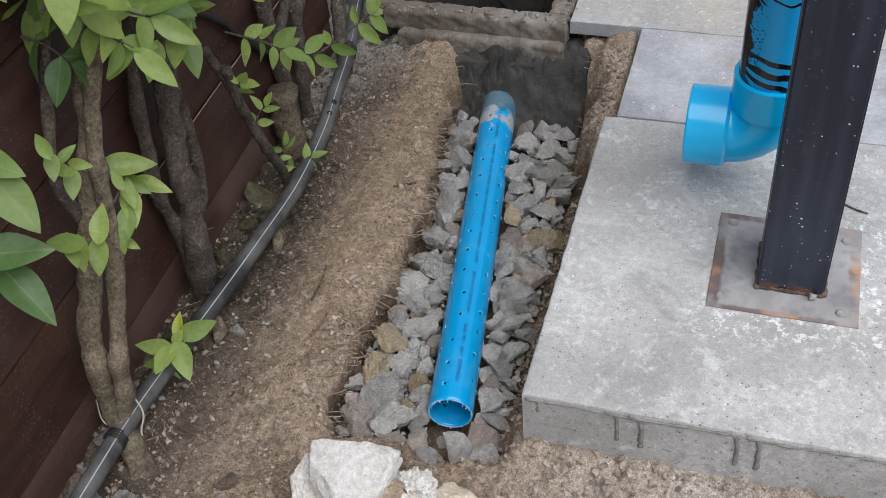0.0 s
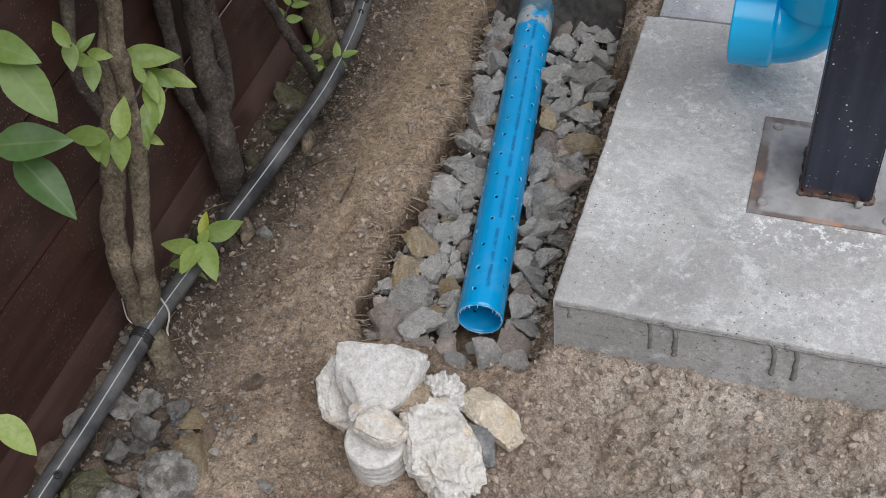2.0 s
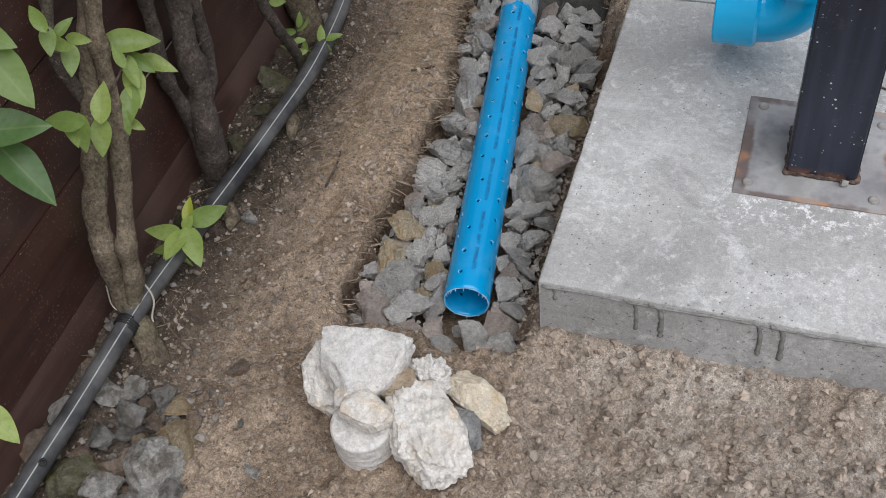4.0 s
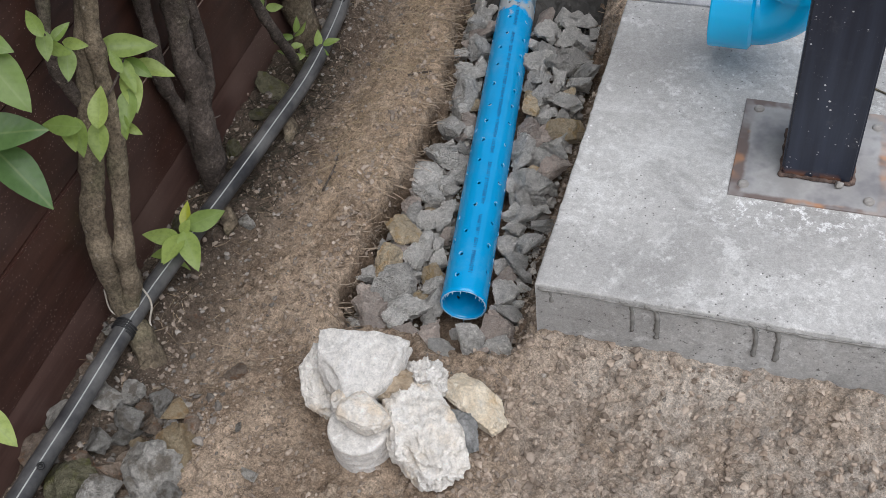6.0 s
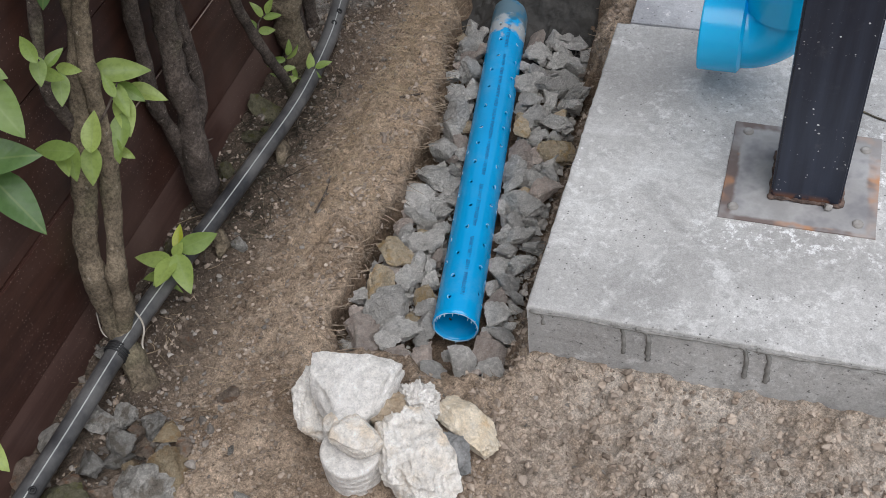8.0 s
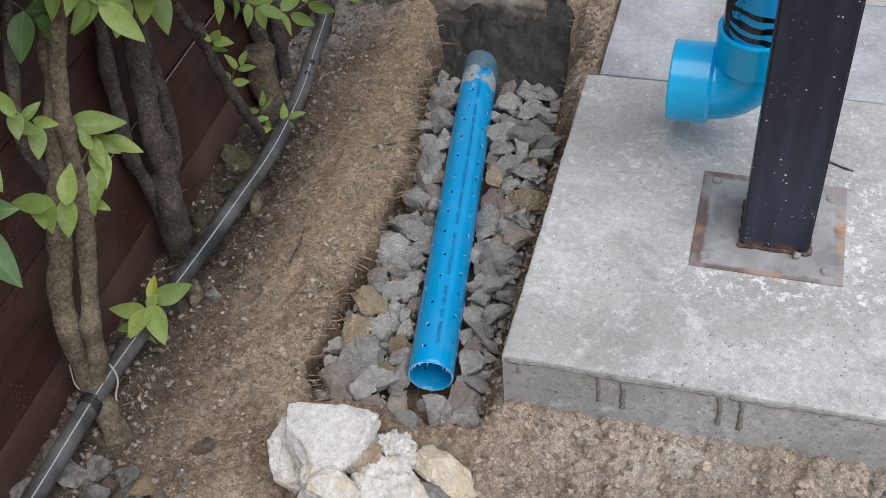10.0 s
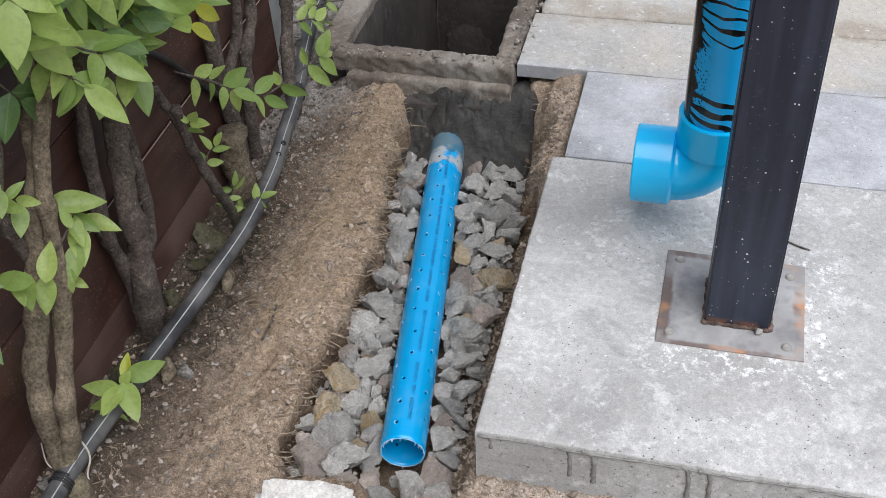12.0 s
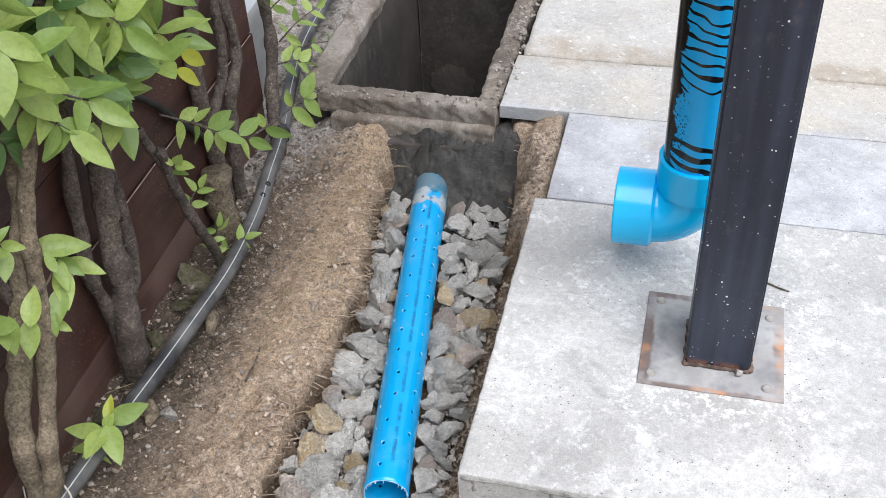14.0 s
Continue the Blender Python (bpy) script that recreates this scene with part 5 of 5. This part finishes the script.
BROWNISH = stone_material("soiled_brown_stone", (0.24, 0.18, 0.135), (0.42, 0.335, 0.265), (0.52, 0.46, 0.40), (0.34, 0.19, 0.11), vary=(0.7, 1.25))
OCHRE = stone_material("soiled_ochre_stone", (0.38, 0.28, 0.17), (0.52, 0.42, 0.28), (0.58, 0.50, 0.38), (0.40, 0.25, 0.12), vary=(0.75, 1.15))
hr = random.Random(17)
for i, (x, y, s) in enumerate(((-0.466, -0.222, 0.017), (-0.446, -0.210, 0.015), (-0.434, -0.238, 0.020), (-0.417, -0.224, 0.016), (-0.407, -0.204, 0.014), (-0.380, -0.216, 0.016), (-0.450, -0.276, 0.021), (-0.456, -0.302, 0.014),
                               (-0.424, -0.308, 0.016), (-0.428, -0.260, 0.015), (-0.400, -0.266, 0.012), (-0.358, -0.258, 0.023), (-0.409, -0.284, 0.015), (-0.454, -0.330, 0.023), (-0.416, -0.332, 0.020), (-0.378, -0.304, 0.034),
                               (-0.338, -0.314, 0.011), (-0.383, -0.340, 0.020), (-0.354, -0.231, 0.012), (-0.396, -0.242, 0.013), (-0.440, -0.365, 0.016), (-0.400, -0.37, 0.015), (-0.372, -0.236, 0.010), (-0.366, -0.282, 0.010), (-0.352, -0.345, 0.011),
                               (-0.513, -0.19, 0.014), (-0.508, -0.25, 0.018), (-0.512, -0.31, 0.02), (-0.510, -0.13, 0.013), (-0.510, 0.06, 0.014), (-0.500, 0.205, 0.014), (-0.500, 0.285, 0.017), (-0.50, 0.345, 0.020), (-0.47, 0.30, 0.011),
                               (-0.430, 0.085, 0.010), (-0.426, -0.075, 0.011), (-0.330, -0.148, 0.011), (-0.300, -0.215, 0.006), (-0.26, -0.27, 0.008))):
    kind, mat = (("moss", MOSS_STONE) if i in (13, 29, 30, 31, 32, 33) else (("tan", OCHRE) if i in (5, 11, 10) else ("grey", SOILED) if i in (0, 2, 6, 14, 15, 17) else hr.choice((("grey", SOILED), ("pink", BROWNISH), ("grey", SOILED)))))
    lab = {"moss": "mossy greenish stone beside the hose", "grey": "grey stone beside the hose", "pink": "brownish stone beside the hose", "tan": "tan stone beside the hose"}[kind]
    stone("soiled " + kind, mat, hr.randrange(9), (x, y, gz(x, y) + 0.52 * s), s * 1.12, (hr.uniform(-0.5, 0.5), hr.uniform(-0.5, 0.5), hr.uniform(0, 6.28)), lab, HEAP)
for x, y, z in ((-0.437, 0.262, 0.0), (-0.447, 0.075, 0.0)):
    bm = rock(int(900 + 100 * y), 0.026, (0.55, 0.7, 1.0), 3, 9, 0.08)
    ob = part("wood_stub", bm, BARK_PALE)
    ob.location = (x, y, z + 0.008)
    tagged(ob, "pale weathered wooden stub under the hose", "wood")


# ---- loose small stuff ----
def scatter(name, label, mat, count, seed, spots, sub=1, flat=0.65):
    """Many crumbs in one mesh; spots: (weight, place function, size range)."""
    rnd = random.Random(seed)
    bases = []
    for i in range(14):
        bm = rock(500 + seed * 10 + i, 1.0, (1, 0.8, flat), sub, 7, 0.06)
        bm.verts.ensure_lookup_table()
        jag = 1 + 0.22 * np.array([[rnd.gauss(0, 1)] for _ in bm.verts])
        bases.append((np.array([v.co[:] for v in bm.verts]) * jag, np.array([[v.index for v in f.verts] for f in bm.faces])))
        bm.free()
    V, F, n = [], [], 0
    for _ in range(count):
        where, lo, hi = rnd.choices([(s[1], s[2], s[3]) for s in spots], [s[0] for s in spots])[0]
        x, y, z = where(rnd)
        s = lo * (hi / lo) ** (rnd.random() ** 3.2)
        bv, bf = rnd.choice(bases)
        R = np.array(Euler((rnd.uniform(-0.6, 0.6), rnd.uniform(-0.6, 0.6), rnd.uniform(0, 6.28))).to_matrix())
        V.append(bv @ R.T * s + np.array([x, y, z + 0.25 * s]))
        F.append(bf + n)
        n += len(bv)
    ob = part(name, (np.concatenate(V).tolist(), np.concatenate(F).tolist()), mat, smooth=False)
    return tagged(ob, label, name.replace("_", " "), kind="stuff")


def on_ground(x0, x1, y0, y1, sx=None):
    def at(r):
        x = r.uniform(x0, x1) if sx is None else min(max(r.gauss((x0 + x1) / 2, sx), x0), x1)
        y = r.uniform(y0, y1)
        return x, y, gz(x, y)
    return at


def in_bed(r):
    y = r.uniform(-0.035, 0.68)
    x = r.uniform(float(trench_left(y)) + 0.004, -0.040 - 0.03 * max(0, y))
    if abs(x - bed_axis(y)) < 0.038:
        return in_bed(r)
    return x, y, GRAVEL_TOP - 0.018 + 0.012 * (y < 0)


scatter("trench_gravel", "small grey broken stones filling the trench", GRAVEL, 2800, 3, [(1, in_bed, 0.003, 0.013)])
scatter("loose_gravel", "fine mixed gravel strewn over the soil", LOOSE, 3600, 5, [
    (4, on_ground(-0.47, -0.335, -0.25, 0.45, 0.05), 0.0009, 0.0055), (3, on_ground(-0.47, -0.34, 0.45, 0.78), 0.001, 0.006), (4, on_ground(-0.66, -0.47, 0.45, 1.25), 0.002, 0.012), (2, on_ground(-0.54, -0.46, -0.40, 0.75), 0.0015, 0.009),
    (1, on_ground(-0.36, 0.0, -0.45, -0.05), 0.0008, 0.004), (1.5, on_ground(0.0, 0.50, -0.42, -0.003), 0.0008, 0.0050), (2, on_ground(-0.475, -0.33, -0.38, -0.18), 0.0015, 0.009)])
scatter("soil_clods", "crumbs and clods of dry soil", CLOD, 26000, 6, [
    (4, on_ground(-0.45, -0.25, -0.30, 0.75), 0.0007, 0.0045), (11, on_ground(-0.05, 0.50, -0.42, -0.003), 0.0008, 0.0075), (3, on_ground(-0.36, 0.05, -0.45, -0.02), 0.001, 0.005), (3, on_ground(-0.05, 0.0, 0.0, 0.75), 0.001, 0.006),
    (2, on_ground(-0.30, -0.235, -0.03, 0.75), 0.001, 0.007), (2, on_ground(-0.54, -0.44, -0.4, 0.75), 0.001, 0.006)])


def on_curb(r):
    return r.uniform(-0.445, -0.11), 0.775 + 0.022 * r.random() + (0.0 if r.random() < 0.6 else -0.014), 0.0905


def on_pit_edge(r):
    return r.gauss(-0.112, 0.010), r.uniform(0.80, 1.42), 0.0875


scatter("curb_crumbs", "broken crumbs of old concrete along the pit edge", CRUMB, 700, 9, [(1, on_curb, 0.001, 0.0055), (1.6, on_pit_edge, 0.001, 0.0075)])


def fibres(name, label, mat, seed, batches):
    """Thin dry stalks lying about: (count, place function, length range, width, lean)."""
    rnd = random.Random(seed)
    V, F = [], []
    for count, where, lo, hi, width, lean in batches:
        for _ in range(count):
            x, y, z = where(rnd)
            a = rnd.uniform(0, 6.28) if lean is None else rnd.gauss(lean, 0.7)
            length = rnd.uniform(lo, hi)
            rise = rnd.uniform(-0.1, 0.35)
            p = Vector((x, y, z + 0.001))
            d = Vector((math.cos(a), math.sin(a), rise)).normalized()
            bend = Vector((rnd.gauss(0, 0.5), rnd.gauss(0, 0.5), rnd.gauss(-0.35, 0.2)))
            w = width * rnd.uniform(0.6, 1.3)
            n0 = len(V)
            for i in range(4):
                t = i / 3
                c = p + d * length * t + bend * length * t * t * 0.5
                s = Vector((-d.y, d.x, 0)).normalized() * w * (1 - 0.6 * t)
                V += [(c + s)[:], (c - s)[:], (c + Vector((0, 0, w * 1.2)))[:]]
                if i:
                    a0, b0 = n0 + 3 * (i - 1), n0 + 3 * i
                    for j in range(3):
                        F.append((a0 + j, a0 + (j + 1) % 3, b0 + (j + 1) % 3, b0 + j))
    ob = part(name, (V, F), mat)
    return tagged(ob, label, name.replace("_", " "), kind="stuff")


def at_edge(y0, y1, low=0.0):
    def at(r):
        y = r.uniform(y0, y1)
        x = float(trench_left(y)) + r.gauss(0.0, 0.010)
        return x, y, gz(x, y) - low
    return at


fibres("dry_straw", "matted dry grass and straw on the trench bank", STRAW, 21, [
    (1500, on_ground(-0.35, -0.255, 0.40, 0.74), 0.006, 0.030, 0.00038, None), (700, on_ground(-0.37, -0.27, 0.15, 0.45), 0.006, 0.026, 0.00035, None), (420, at_edge(0.25, 0.72), 0.006, 0.020, 0.0004, None),
    (260, on_ground(-0.45, -0.26, -0.2, 0.7), 0.008, 0.03, 0.0004, None), (160, on_ground(-0.5, -0.44, -0.35, 0.6), 0.01, 0.035, 0.0005, None)])
fibres("torn_roots", "pale torn roots sticking out of the trench sides", ROOT, 22, [
    (340, at_edge(-0.05, 0.60), 0.010, 0.028, 0.0008, 0.0), (520, at_edge(-0.04, 0.62, 0.010), 0.006, 0.020, 0.0006, 0.0), (260, on_ground(-0.065, -0.012, 0.0, 0.60), 0.006, 0.018, 0.0005, 3.0), (50, on_ground(-0.07, -0.03, 0.6, 0.76), 0.006, 0.016, 0.0005, 3.0),
    (24, on_ground(-0.05, 0.05, -0.05, -0.004), 0.006, 0.016, 0.0005, None)])
for pts in ([(-0.338, 0.150, 0.0), (-0.336, 0.185, 0.0), (-0.341, 0.215, 0.0)], [(-0.30, 0.40, 0.0), (-0.27, 0.425, 0.0), (-0.262, 0.45, 0.0)], [(0.33, 0.41, 0.088), (0.36, 0.395, 0.088), (0.375, 0.39, 0.088)]):
    line = [(x, y, (gz(x, y) if z == 0 else z) + 0.004) for x, y, z in pts]
    tw = part("fallen_twig", tube(line, 0.0016, 0.0010, 6, 5, 0.3), BARK)
    tagged(tw, "thin dark fallen twig", "twig")
fibres("dead_grass", "dark dead grass under the hose by the fence", DEAD_GRASS, 23, [
    (1100, on_ground(-0.525, -0.405, 0.10, 0.46), 0.010, 0.034, 0.0006, None), (160, on_ground(-0.525, -0.45, -0.30, 0.10), 0.010, 0.030, 0.0005, None)])
